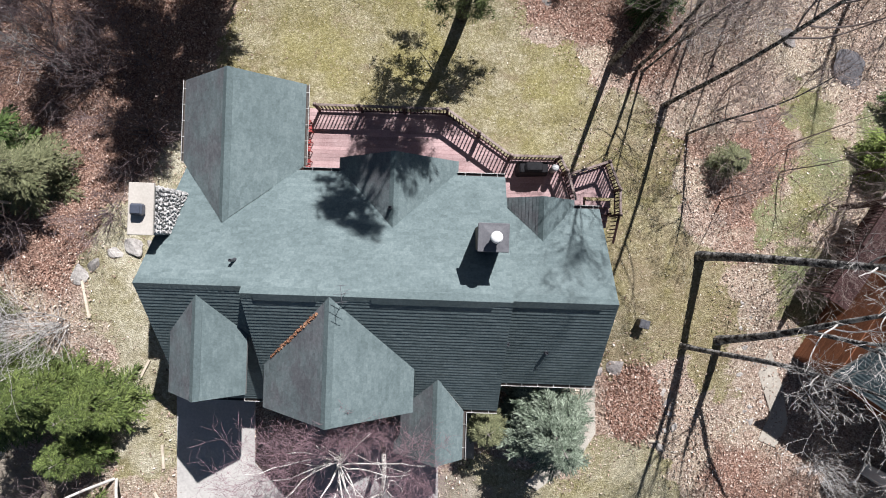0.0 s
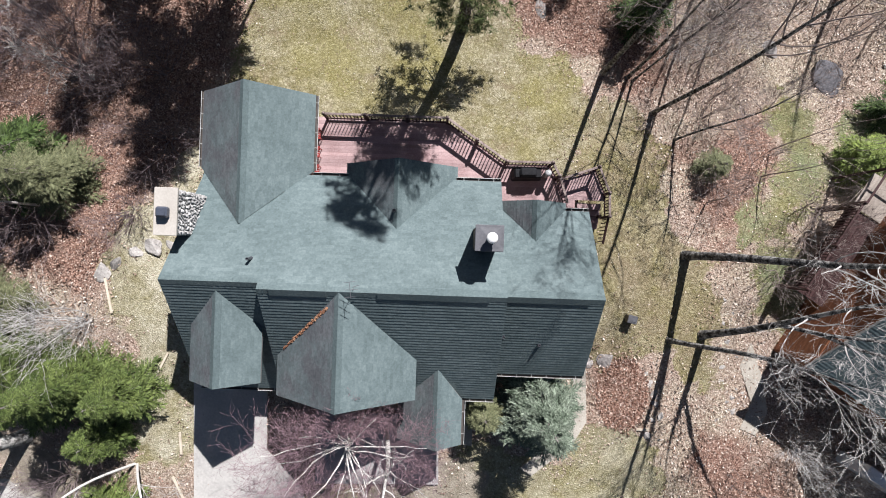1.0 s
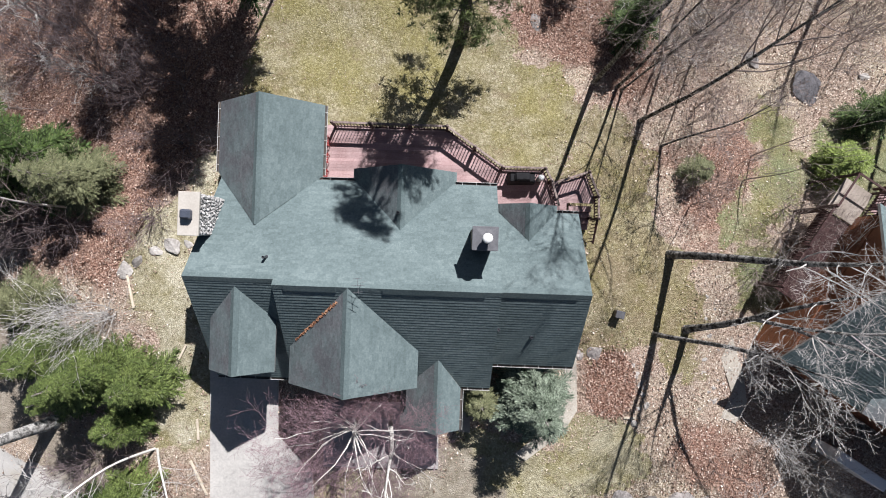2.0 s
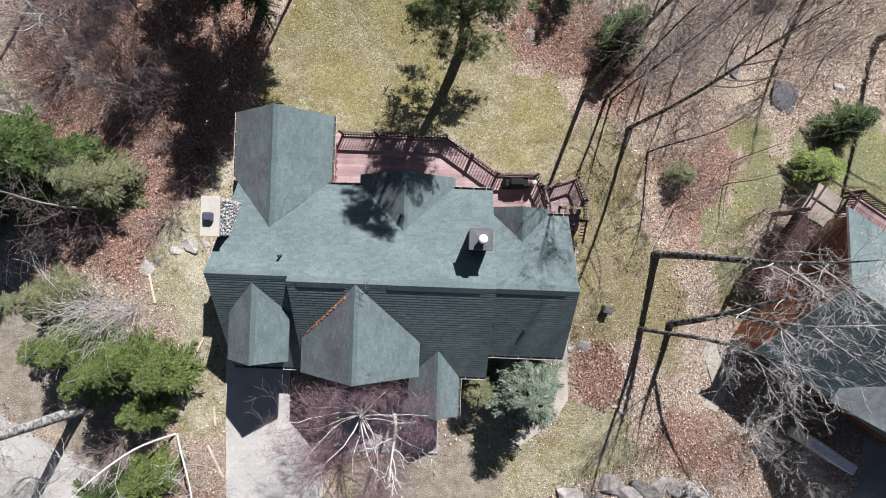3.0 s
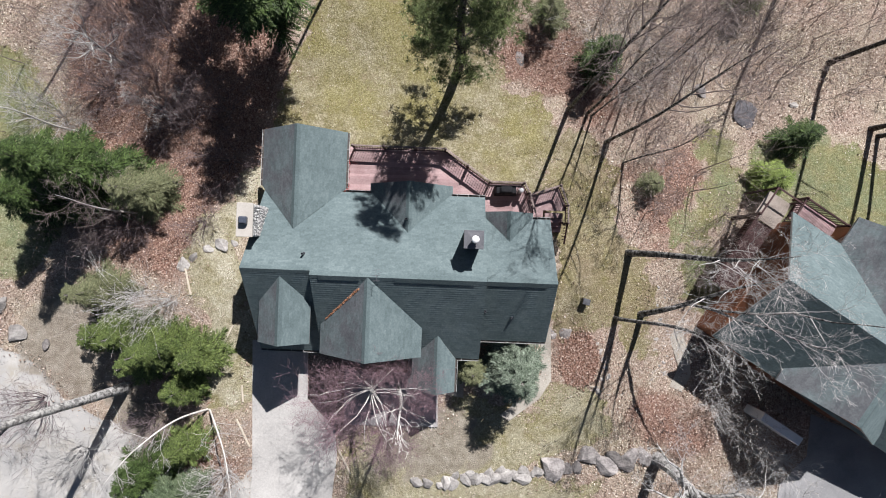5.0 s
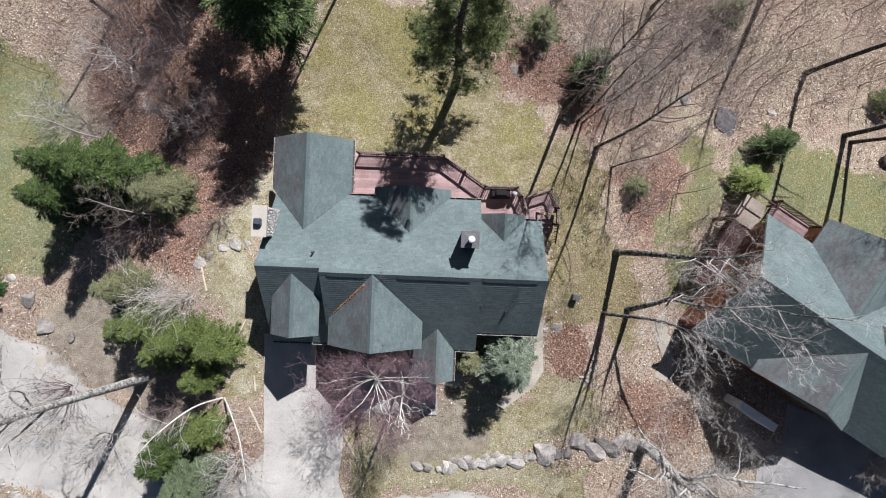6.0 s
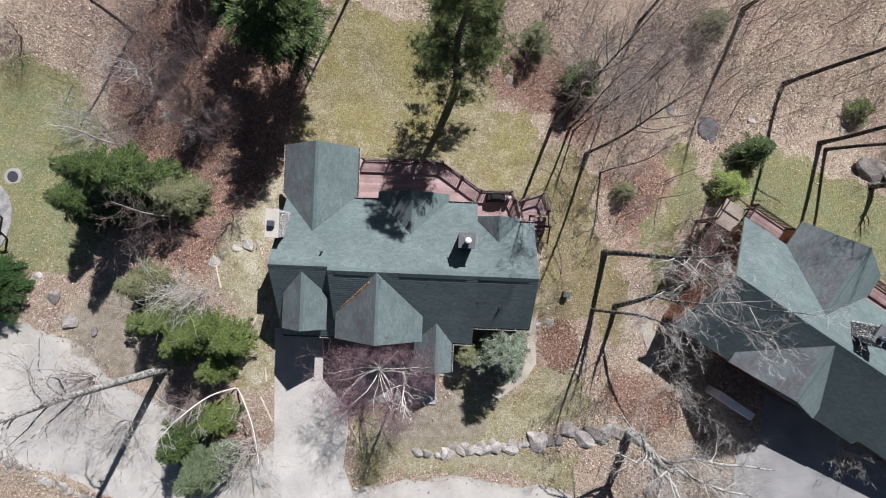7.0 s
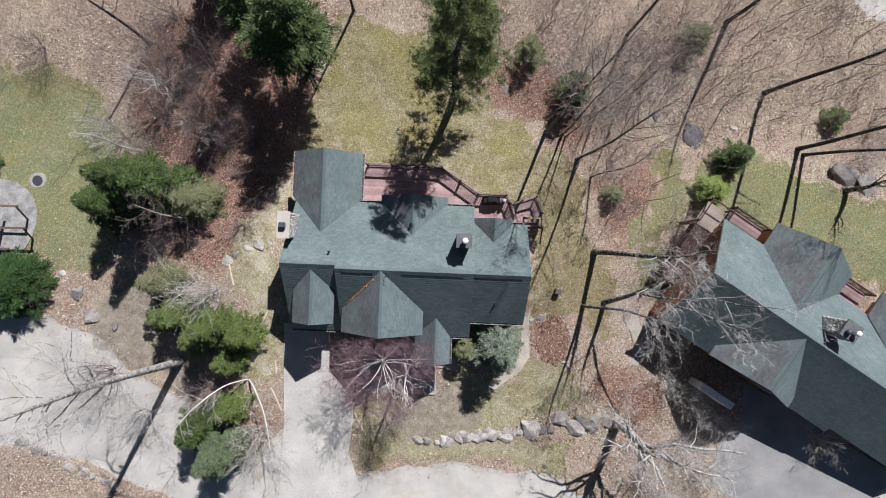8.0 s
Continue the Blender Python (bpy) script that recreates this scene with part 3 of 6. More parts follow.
gable_wall(house, "y", -1.62, 3.98, 1.0, 2.75, 1.75, 1.75, RISE, -4.8)
gable_wall(house, "y", 3.28, 3.16, 0.8, 1.6, 0.95, 0.95, RISE, -4.8)
gable_wall(house, "y", -7.2, 5.36, -4.5, -2.2, 0.9, 0.72, 0.93, 1.0, drop=0.3)
gable_wall(house, "y", -3.2, 5.83, -4.95, -2.0, 2.1, 2.1, RISE, -2.0)

neighbour = thing("neighbour_house", "second house with the same grey-green shingle roof", "house", pose(20, -3, 0, 0, 0, -33.7))
gable(neighbour, "x", -1.06, 5.1, -4.45, 8.0, 3.62, 3.95, RISE, 21)
gable(neighbour, "x", -1.06, 5.1, 8.0, 14.0, 3.3, 3.95, RISE, 22)
gable(neighbour, "y", 2.05, 4.97, -4.8, -1.2, 2.9, 2.9, RISE, 23, hi_eave=-4.1)
gable(neighbour, "y", 1.25, 4.05, 0.1, 4.55, 2.75, 3.0, RISE, 24, lo_eave=2.85)
gable(neighbour, "y", 8.9, 4.05, 0.1, 4.6, 2.6, 2.6, RISE, 25, lo_eave=2.85)
gable_wall(neighbour, "x", -1.06, 5.1, -4.1, 7.7, 3.3, 3.6, RISE, -5.5, MAT_CEDARWALL)
gable_wall(neighbour, "x", -1.06, 5.1, 7.7, 13.7, 2.95, 3.6, RISE, -5.5, MAT_CEDARWALL)
gable_wall(neighbour, "y", 2.05, 4.97, -4.5, -1.5, 2.6, 2.6, RISE, -2, MAT_CEDARWALL)
gable_wall(neighbour, "y", 1.25, 4.05, 1, 4.25, 2.45, 2.7, RISE, -5.5, MAT_CEDARWALL)
gable_wall(neighbour, "y", 8.9, 4.05, 1, 4.3, 1.7, 1.7, RISE, -5.5, MAT_CEDARWALL)


# ---- roof fittings ----
def gutter(parent, a, b, out):
    """An open gutter along an eave from a to b; out: the way that it faces."""
    a, b, o = Vector(a), Vector(b), Vector(out).normalized()
    prof = [(0.0, 0.0), (0.0, -0.09), (0.10, -0.09), (0.115, 0.0), (0.10, 0.0), (0.09, -0.078), (0.012, -0.078), (0.012, 0.0)]
    verts = [p + o * u + Vector((0, 0, w)) for p in (a, b) for u, w in prof]
    n = len(prof)
    faces = [(i, (i + 1) % n, n + (i + 1) % n, n + i) for i in range(n)]
    faces += [(0, 1, 6, 7), (1, 2, 5, 6), (2, 3, 4, 5), (n, n + 7, n + 6, n + 1), (n + 1, n + 6, n + 5, n + 2), (n + 2, n + 5, n + 4, n + 3)]
    g = part_data("gutter", verts, faces, MAT_GUTTER, parent, "brown metal gutter with white lip")
    up = Vector((0, 0, 0.008))
    beam("lip", a + o * 0.112 + up, b + o * 0.112 + up, 0.013, 0.012, MAT_FASCIA, g, bevel=0)
    count = max(2, int((b - a).length / 0.55))
    for k in range(count):
        p = a.lerp(b, (k + 0.5) / count)
        beam("gutter_hanger", p + o * 0.005 + up * 0.5, p + o * 0.105 + up * 0.5, 0.014, 0.006, MAT_FASCIA, g, bevel=0)


def eave_z(zr, w):
    return zr - RISE * w - 0.03


for a, b, out in (
    ((-4.93, 2.55, eave_z(5.85, 4.0)), (-3.6, 2.55, eave_z(5.85, 4.0)), (0, 1, 0)),
    ((0.4, 2.55, eave_z(5.85, 4.0)), (2.06, 2.55, eave_z(5.85, 4.0)), (0, 1, 0)),
    ((-4.94, 2.75, eave_z(3.98, 2.08)), (-4.94, 5.55, eave_z(3.98, 2.08)), (1, 0, 0)),
    ((-9.1, 2.75, eave_z(3.98, 2.08)), (-9.1, 5.55, eave_z(3.98, 2.08)), (-1, 0, 0)),
    ((-8.93, -5.46, eave_z(5.65, 4.17)), (-5.85, -5.46, eave_z(5.65, 4.17)), (0, -1, 0)),
    ((0.9, -5.51, eave_z(5.85, 4.04)), (2.06, -5.51, eave_z(5.85, 4.04)), (0, -1, 0)),
    ((2.08, -4.56, eave_z(4.85, 3.05)), (5.38, -4.56, eave_z(4.85, 3.05)), (0, -1, 0)),
    ((0.89, -7.15, eave_z(3.3, 0.9)), (0.89, -5.55, eave_z(3.3, 0.9)), (1, 0, 0)),
    ((4.52, 1.57, eave_z(4.85, 3.06)), (5.38, 1.57, eave_z(4.85, 3.06)), (0, 1, 0)),
):
    gutter(house, a, b, out)


def ridge_vent(parent, a, b, rise=0.9, width=0.2, lift=0.034):
    """A raised vent that rides the ridge on slatted sides."""
    a, b = Vector(a), Vector(b)
    prof = [(-width, -rise * width + lift), (0, lift + 0.01), (width, -rise * width + lift), (width, -rise * width - 0.01), (-width, -rise * width - 0.01)]
    verts = [p + Vector((0, u, w)) for p in (a, b) for u, w in prof]
    faces = [(0, 1, 2, 3, 4), (9, 8, 7, 6, 5)] + [(i, (i + 1) % 5, 5 + (i + 1) % 5, 5 + i) for i in range(5)]
    part_data("ridge_vent", verts, faces, MAT_SHINGLE, parent, "shingled ridge vent")


ridge_vent(house, (-5.4, -1.46, 5.87), (-3.6, -1.46, 5.87))
ridge_vent(house, (-2.0, -1.46, 5.87), (1.5, -1.46, 5.87))
ridge_vent(house, (2.15, -1.5, 4.87), (4.9, -1.5, 4.87))


def revolve(bm, profile, seg=14, m=None):
    """A turned body from (radius, height) pairs."""
    rings = []
    for r, z in profile:
        rings.append([bm.verts.new((r * math.cos(6.28318 * k / seg), r * math.sin(6.28318 * k / seg), z)) for k in range(seg)])
    for A, B in zip(rings, rings[1:]):
        for k in range(seg):
            bm.faces.new((A[k], A[(k + 1) % seg], B[(k + 1) % seg], B[k]))
    bm.faces.new(rings[0][::-1])
    bm.faces.new(rings[-1])
    if m is not None:
        bmesh.ops.transform(bm, matrix=m, verts=[v for r in rings for v in r])


def vent_pipe(parent, x, y, z, h=0.4):
    bm = bmesh.new()
    revolve(bm, [(0.09, z - 0.12), (0.06, z + 0.06), (0.05, z + 0.07), (0.05, z + h), (0.04, z + h), (0.04, z + h - 0.05)], 10)
    bmesh.ops.translate(bm, verts=bm.verts, vec=(x, y, 0))
    part("vent_pipe", bm, MAT_DARKMETAL, parent, "dark roof vent pipe")


vent_pipe(house, -6.24, -0.55, 5.0)
vent_pipe(house, -1.72, 1.25, 3.95, 0.2)
vent_pipe(house, 3.5, -3.28, 3.28, 0.13)
vent_pipe(house, 2.2, -3.0, 3.5, 0.2)


def antenna(parent, x, y, z):
    """A small roof aerial: mast, boom and cross rods."""
    bm = bmesh.new()
    for a, b in (((0, 0, 0), (0, 0, 1.0)), ((-0.05, 0.35, 0.95), (0.05, -0.35, 0.95)), ((-0.25, 0.3, 0.95), (0.2, 0.36, 0.95)), ((-0.3, 0.0, 0.95), (0.3, 0.04, 0.95)), ((-0.2, -0.3, 0.95), (0.22, -0.25, 0.95)), ((0.05, 0.1, 0.6), (0.3, 0.2, 0.62))):
        m, l = between(a, b)
        box_into(bm, (l, 0.018, 0.018), m, 0.003)
    bmesh.ops.scale(bm, vec=(0.75, 0.75, 0.8), verts=bm.verts)
    bmesh.ops.translate(bm, verts=bm.verts, vec=(x, y, z))
    part("antenna", bm, MAT_SLATE, parent, "small metal roof aerial")


antenna(house, -2.75, -1.35, 5.75)


# ---- chimneys ----
def framed_chimney():
    ch = thing("roof_chimney", "boxed chimney with dark metal top and white flue", "chimney", house.matrix_world @ pose(1.37, 0.36, 0))
    bm = bmesh.new()
    box_into(bm, (0.74, 0.70, 3.2), pose(0, 0, 4.98), 0.01)
    part("chase", bm, MAT_SIDING, ch)
    bm = bmesh.new()
    box_into(bm, (0.86, 0.8, 0.07), pose(0, 0, 6.6), 0.015)
    bmesh.ops.create_cone(bm, cap_ends=True, segments=4, radius1=0.5, radius2=0.12, depth=0.025, matrix=pose(0, 0, 6.645, 0, 0, 45))
    part("chimney_top", bm, MAT_SLATE, ch, "dark metal chimney top")
    bm = bmesh.new()
    revolve(bm, [(0.12, 6.6), (0.12, 6.98), (0.165, 6.99), (0.17, 7.06), (0.12, 7.12), (0.02, 7.14)], 18, pose(0.05, 0.0, 0))
    part("flue", bm, MAT_WHITEMETAL, ch, "white round flue cap", True)


framed_chimney()


def lump(rng, sub=3, flat=0.7):
    """An angular weathered boulder about one metre across, standing a little below z = 0."""
    bm = bmesh.new()
    bmesh.ops.create_icosphere(bm, subdivisions=sub, radius=0.62)
    off = Vector((rng.uniform(-9, 9), rng.uniform(-9, 9), rng.uniform(-9, 9)))
    cuts = []
    for _ in range(14):
        n = Vector((rng.gauss(0, 1), rng.gauss(0, 1), rng.gauss(0.3, 0.9))).normalized()
        cuts.append((n, rng.uniform(0.26, 0.46)))
    for v in bm.verts:
        for n, k in cuts:
            e = v.co.dot(n) - k
            if e > 0:
                v.co -= n * e * 0.92
        v.co *= 1 + noise.noise(v.co * 3 + off) * 0.12 + noise.noise(v.co * 8 + off) * 0.04
        v.co.z *= flat
    lo = min(v.co.z for v in bm.verts)
    for v in bm.verts:
        v.co.z -= lo + 0.14
    return bm


STONES = []
_rr = random.Random(31)
for _k in range(7):
    _bm = lump(_rr, 3, _rr.uniform(0.4, 0.6))
    _me = bpy.data.meshes.new("stone")
    _bm.to_mesh(_me)
    _bm.free()
    _me.materials.append(MAT_STONE)
    STONES.append(_me)
PALE_STONES = []
for _me in STONES:
    _me = _me.copy()
    _me.materials.clear()
    _me.materials.append(MAT_PALESTONE)
    PALE_STONES.append(_me)
PEBBLES = []
for _k in range(5):
    _bm = lump(_rr, 1, 0.8)
    _me = bpy.data.meshes.new("stone")
    _bm.to_mesh(_me)
    _bm.free()
    _me.materials.append(MAT_MASONRY)
    PEBBLES.append(_me)


def stone_faces(parent, x0, x1, y0, y1, z0, z1, rng, west=False):
    """Field stones set proud into the upright faces of a stack."""
    def face(p, u, v, n, lu, lv):
        b = 0.0
        while b < lv - 0.05:
            h = rng.uniform(0.075, 0.14)
            a = rng.uniform(-0.1, 0.0)
            while a < lu - 0.06:
                w = rng.uniform(0.07, 0.18)
                c = p + u * min(max(a + w / 2, 0.06), lu - 0.06) + v * min(b + h / 2, lv - 0.05)
                ob = new("stone", rng.choice(PEBBLES))
                m = Matrix((u, v, n)).transposed().to_4x4()
                m.translation = c - n * 0.04
                ob.parent = parent
                ob.matrix_local = m @ Matrix.Rotation(rng.uniform(-0.4, 0.4), 4, "Z") @ Matrix.Diagonal((w * 1.0, h * 1.0, 0.16, 1))
                a += w
            b += h
    X, Y, Z = Vector((1, 0, 0)), Vector((0, 1, 0)), Vector((0, 0, 1))
    face(Vector((x1, y0, z0)), Y, Z, X, y1 - y0, z1 - z0)
    face(Vector((x0, y0, z0 + 1.2)), X, Z, -Y, x1 - x0, z1 - z0 - 1.2)
    face(Vector((x1, y1, z0)), -X, Z, Y, x1 - x0, z1 - z0)
    if west:
        face(Vector((x0, y1, z0)), -Y, Z, -X, y1 - y0, z1 - z0)


def stone_chimney(name, label, m, w, d, bottom, stones_from, top, rng, flue):
    ch = thing(name, label, "chimney", m)
    bm = bmesh.new()
    box_into(bm, (w - 0.1, d - 0.1, top - bottom), pose(0, 0, (top + bottom) / 2), 0.01)
    stack = part("shaft", bm, MAT_MORTAR, ch)
    stone_faces(stack, -w / 2 + 0.03, w / 2 - 0.03, -d / 2 + 0.03, d / 2 - 0.03, stones_from, top, rng, flue == "round")
    bm = bmesh.new()
    box_into(bm, (w + 0.06, d + 0.08, 0.1), pose(0, 0, top + 0.05), 0.012)
    part("cap", bm, MAT_CAP if flue == "box" else MAT_SLATE, ch, "pale stone cap" if flue == "box" else "dark metal cap")
    if flue == "box":
        bm = bmesh.new()
        box_into(bm, (0.36, 0.34, 0.28), pose(-0.02, -0.03, top + 0.24), 0.05)
        box_into(bm, (0.28, 0.26, 0.06), pose(-0.02, -0.03, top + 0.39), 0.02)
        part("flue_cover", bm, MAT_FLUE, ch, "dark blue-grey flue cover")
    else:
        for x, mat, h in ((0.16, MAT_WHITEMETAL, 0.45), (-0.2, MAT_FLUE, 0.25)):
            bm = bmesh.new()
            revolve(bm, [(0.11, top), (0.11, top + h), (0.16, top + h + 0.01), (0.16, top + h + 0.08), (0.03, top + h + 0.13)], 16, pose(x, 0.0 if x > 0 else -0.15, 0))
            part("flue", bm, mat, ch, "white round flue cap" if x > 0 else "dark round flue", True)
    return ch


stone_chimney("stone_chimney", "field-stone chimney with pale slab cap at the gable end", house.matrix_world @ pose(-8.79, 0.86, 0), 0.68, 1.44, -1.5, 2.7, 5.52, random.Random(5), "box")
stone_chimney("stone_chimney", "field-stone chimney with two round flues", neighbour.matrix_world @ pose(3.38, 0.36, 0), 0.95, 0.95, 2.5, 3.2, 5.8, random.Random(6), "round")


# ---- decks ----
def baluster_rail(parent, a, b, floor, top, posts=(True, True), gap=0.135, cap=None):
    """A rail from a to b (plan), with cap, two stringers, posts and balusters."""
    a, b = Vector((*a, 0)), Vector((*b, 0))
    d = b - a
    L = d.length
    d.normalize()
    up = Vector((0, 0, 1))
    r = beam("top_rail", a + up * (top - 0.02), b + up * (top - 0.02), 0.09, 0.04, cap or MAT_RAILCAP, parent, "weathered flat top rail")
    beam("upper_stringer", a + up * (top - 0.1), b + up * (top - 0.1), 0.04, 0.09, MAT_RAIL, parent)
    beam("lower_stringer", a + up * (floor + 0.12), b + up * (floor + 0.12), 0.04, 0.09, MAT_RAIL, parent)
    side = Vector((-d.y, d.x, 0)) * 0.03
    count = int(L / gap)
    for k in range(1, count):
        p = a + d * (L * k / count) + side
        beam("baluster", p + up * (floor + 0.05), p + up * (top - 0.05), 0.035, 0.035, MAT_RAIL, parent, bevel=0)
    m = max(1, round(L / 1.8))
    for k in range(m + 1):
        if (k == 0 and not posts[0]) or (k == m and not posts[1]):
            continue
        p = a + d * (L * k / m)
        bm = bmesh.new()
        box_into(bm, (0.1, 0.1, top - floor + 0.5), Matrix.Translation(p + up * ((top + floor) / 2 - 0.2)), 0.008)
        po = part("post", bm, MAT_RAIL, parent)
        bm = bmesh.new()
        revolve(bm, [(0.075, top - 0.01), (0.08, top + 0.015), (0.05, top + 0.03), (0.055, top + 0.07), (0.02, top + 0.1)], 10, Matrix.Translation(p))
        part("post_cap", bm, cap or MAT_RAILCAP, po, "turned post cap", True)


deck = thing("deck", "raised red-stained wooden deck with baluster rails", "deck", house.matrix_world.copy())
FLOOR = 0.12
RIM = [(-4.85, 5.1), (-0.02, 5.1), (2.37, 3.49), (4.16, 3.5), (4.44, 3.0), (4.78, 1.95)]
_y = 1.55
_rr = random.Random(8)
while _y < 5.12:
    xs = [RIM[i][0] + (RIM[i + 1][0] - RIM[i][0]) * (_y - RIM[i][1]) / (RIM[i + 1][1] - RIM[i][1]) for i in range(1, 5) if min(RIM[i][1], RIM[i + 1][1]) <= _y < max(RIM[i][1], RIM[i + 1][1]) and abs(RIM[i + 1][1] - RIM[i][1]) > 0.05]
    right = max(xs) if xs else (4.85 if _y < 2 else 0.0)
    dz = _rr.uniform(-0.002, 0.002)
    x0 = -5.3
    while x0 < right - 0.05:
        x1 = min(right, x0 + _rr.uniform(3.0, 4.8))
        if right - x1 < 0.6:
            x1 = right
        beam("deck_board", (x0 + 0.002, _y, FLOOR - 0.018 + dz), (x1 - 0.002, _y, FLOOR - 0.018 + dz), 0.1405, 0.036, MAT_DECK, deck, bevel=0.004)
        x0 = x1
    _y += 0.142
for a, b in zip(RIM, RIM[1:]):
    baluster_rail(deck, a, b, FLOOR, 1.1, (True, False))
    beam("rim_joist", (*a, FLOOR - 0.16), (*b, FLOOR - 0.16), 0.05, 0.24, MAT_RAIL, deck)
for x, y in ((-4.7, 4.95), (-2.4, 4.95), (-0.1, 4.95), (2.3, 3.35), (4.1, 3.3)):
    bm = bmesh.new()
    box_into(bm, (0.15, 0.15, 5.0), pose(x, y, -2.65), 0.01)
    part("deck_post", bm, MAT_RAIL, deck)

landing = thing("stair_landing", "lower wooden landing with rails and steps beside the deck", "deck", house.matrix_world.copy())
LF = -0.75
LRIM = [(4.62, 2.98), (6.21, 3.54), (6.65, 2.5), (6.68, 1.55)]
_y = 1.6
while _y < 3.5:
    lo = 4.62 if _y <= 2.98 else 4.62 + (_y - 2.98) / 0.56 * 1.59
    hi = 6.68 - (max(_y - 2.5, 0)) * 0.44 if _y > 2.2 else 5.45
    beam("deck_board", (lo, _y, LF - 0.018), (hi, _y, LF - 0.018), 0.1405, 0.036, MAT_DECK, landing, bevel=0.004)
    _y += 0.142
for a, b in zip(LRIM, LRIM[1:]):
    baluster_rail(landing, a, b, LF, LF + 0.95, (True, b == LRIM[-1]))
for k in range(4):
    z = LF - 0.18 * (k + 1)
    bm = bmesh.new()
    box_into(bm, (1.0, 0.27, 0.04), pose(6.08, 2.0 - 0.26 * k, z), 0.006)
    part("tread", bm, MAT_DECK, landing)
    bm = bmesh.new()
    box_into(bm, (0.98, 0.03, 0.15), pose(6.08, 1.87 - 0.26 * k, z - 0.1), 0.004)
    part("riser", bm, MAT_RAIL, landing)
for x in (5.5, 6.64):
    for k in range(7):
        y0 = 1.45 - 0.15 * k
        z0 = LF - 0.18 * (k * 0.15 / 0.26)
        beam("baluster", (x, y0, z0 - 0.1), (x, y0, z0 + 0.85), 0.035, 0.035, MAT_RAIL, landing, bevel=0)
    beam("hand_rail", (x, 1.55, LF + 0.92), (x, 0.45, LF + 0.17), 0.09, 0.04, MAT_RAIL, landing)
for x, y in ((4.7, 2.9), (6.15, 3.4), (6.55, 1.6)):
    bm = bmesh.new()
    box_into(bm, (0.12, 0.12, 3.8), pose(x, y, LF - 1.95), 0.01)
    part("deck_post", bm, MAT_RAIL, landing)


def grill():
    g = thing("covered_grill", "gas grill under a black fabric cover on the deck", "grill", house.matrix_world @ pose(3.24, 3.12, FLOOR, 0, 0, 2))
    bm = bmesh.new()
    box_into(bm, (1.2, 0.52, 0.74), pose(0, 0, 0.37), 0.05)
    for v in bm.verts:
        if v.co.z > 0.55:
            v.co.x *= 0.9
            v.co.y *= 0.75
        v.co += Vector((noise.noise(v.co * 5), noise.noise(v.co * 5 + Vector((3, 0, 0))), 0)) * 0.03
    part("cover", bm, MAT_BLACK, g)
    bm = bmesh.new()
    box_into(bm, (0.66, 0.36, 0.18), pose(0, 0, 0.78), 0.07)
    part("lid", bm, MAT_BLACK, g)
    return g


grill()
_bm = bmesh.new()
revolve(_bm, [(0.02, 0), (0.11, 0.02), (0.13, 0.4), (0.135, 0.78), (0.12, 0.84), (0.06, 0.87)], 16)
_can = mesh_object("canister", _bm, MAT_METAL, True)
_can.matrix_world = house.matrix_world @ pose(4.02, 3.12, FLOOR)
tagged(_can, "round pale metal canister beside the covered grill", "canister")
for _i in range(3):
    _ch = thing("deck_chair", "red slatted deck chair under the eave", "chair", house.matrix_world @ pose(-5.17, 2.95 + 0.72 * _i, FLOOR, 0, 0, _rr.uniform(-8, 8)) @ Matrix.Diagonal((0.5, 0.7, 0.8, 1)), "chairs on the deck")
    for _k in range(4):
        beam("seat_slat", (-0.2, -0.2 + 0.13 * _k, 0.4), (0.22, -0.2 + 0.13 * _k, 0.42), 0.1, 0.02, MAT_REDPAINT, _ch)
    for _k in range(4):
        beam("back_slat", (-0.22, -0.2 + 0.13 * _k, 0.42), (-0.36, -0.2 + 0.13 * _k, 0.95), 0.09, 0.02, MAT_REDPAINT, _ch)
    for _x in (-0.22, 0.2):
        for _yy in (-0.24, 0.24):
            beam("leg", (_x, _yy, 0.0), (_x, _yy + 0.001, 0.6), 0.05, 0.05, MAT_REDPAINT, _ch)
    for _yy in (-0.27, 0.27):
        beam("arm", (-0.3, _yy, 0.61), (0.26, _yy, 0.61), 0.08, 0.025, MAT_REDPAINT, _ch)

# neighbour's deck
nd = thing("side_deck", "dark red deck with rails and a pale plank landing", "deck", neighbour.matrix_world @ pose(0.9, 0.1, 0))
NF = 0.25
_y = 2.95
while _y < 3.95:
    beam("deck_board", (-4.9, _y, NF - 0.018), (-2.4, _y, NF - 0.018), 0.1405, 0.036, MAT_DECK, nd, bevel=0.004)
    _y += 0.142
baluster_rail(nd, (-4.95, 3.95), (-2.4, 3.95), NF, NF + 0.95, cap=MAT_RAIL)
baluster_rail(nd, (-4.95, 2.2), (-4.95, 3.95), NF, NF + 0.95, (True, False), cap=MAT_RAIL)
_x = -6.3
while _x < -5.0:
    beam("deck_board", (_x, 2.0, NF - 0.2), (_x, 3.6, NF - 0.2), 0.135, 0.036, MAT_PLANK, nd, bevel=0.004)
    _x += 0.142
for a, b in (((-6.4, 3.65), (-5.0, 3.65)), ((-6.4, 2.0), (-6.4, 3.65))):
    beam("top_rail", (*a, NF + 0.7), (*b, NF + 0.7), 0.09, 0.04, MAT_RAIL, nd)
    for p in (a, b):
        beam("post", (*p, NF - 3.2), (p[0], p[1] + 0.001, NF + 0.7), 0.09, 0.09, MAT_RAIL, nd)
nd3 = thing("side_deck", "dark red deck along the gable wall", "deck", neighbour.matrix_world.copy())
_x = -5.5
while _x < -4.2:
    beam("deck_board", (_x, -2.0, NF - 0.3), (_x, 2.1, NF - 0.3), 0.135, 0.036, MAT_RAIL, nd3, bevel=0.004)
    _x += 0.142
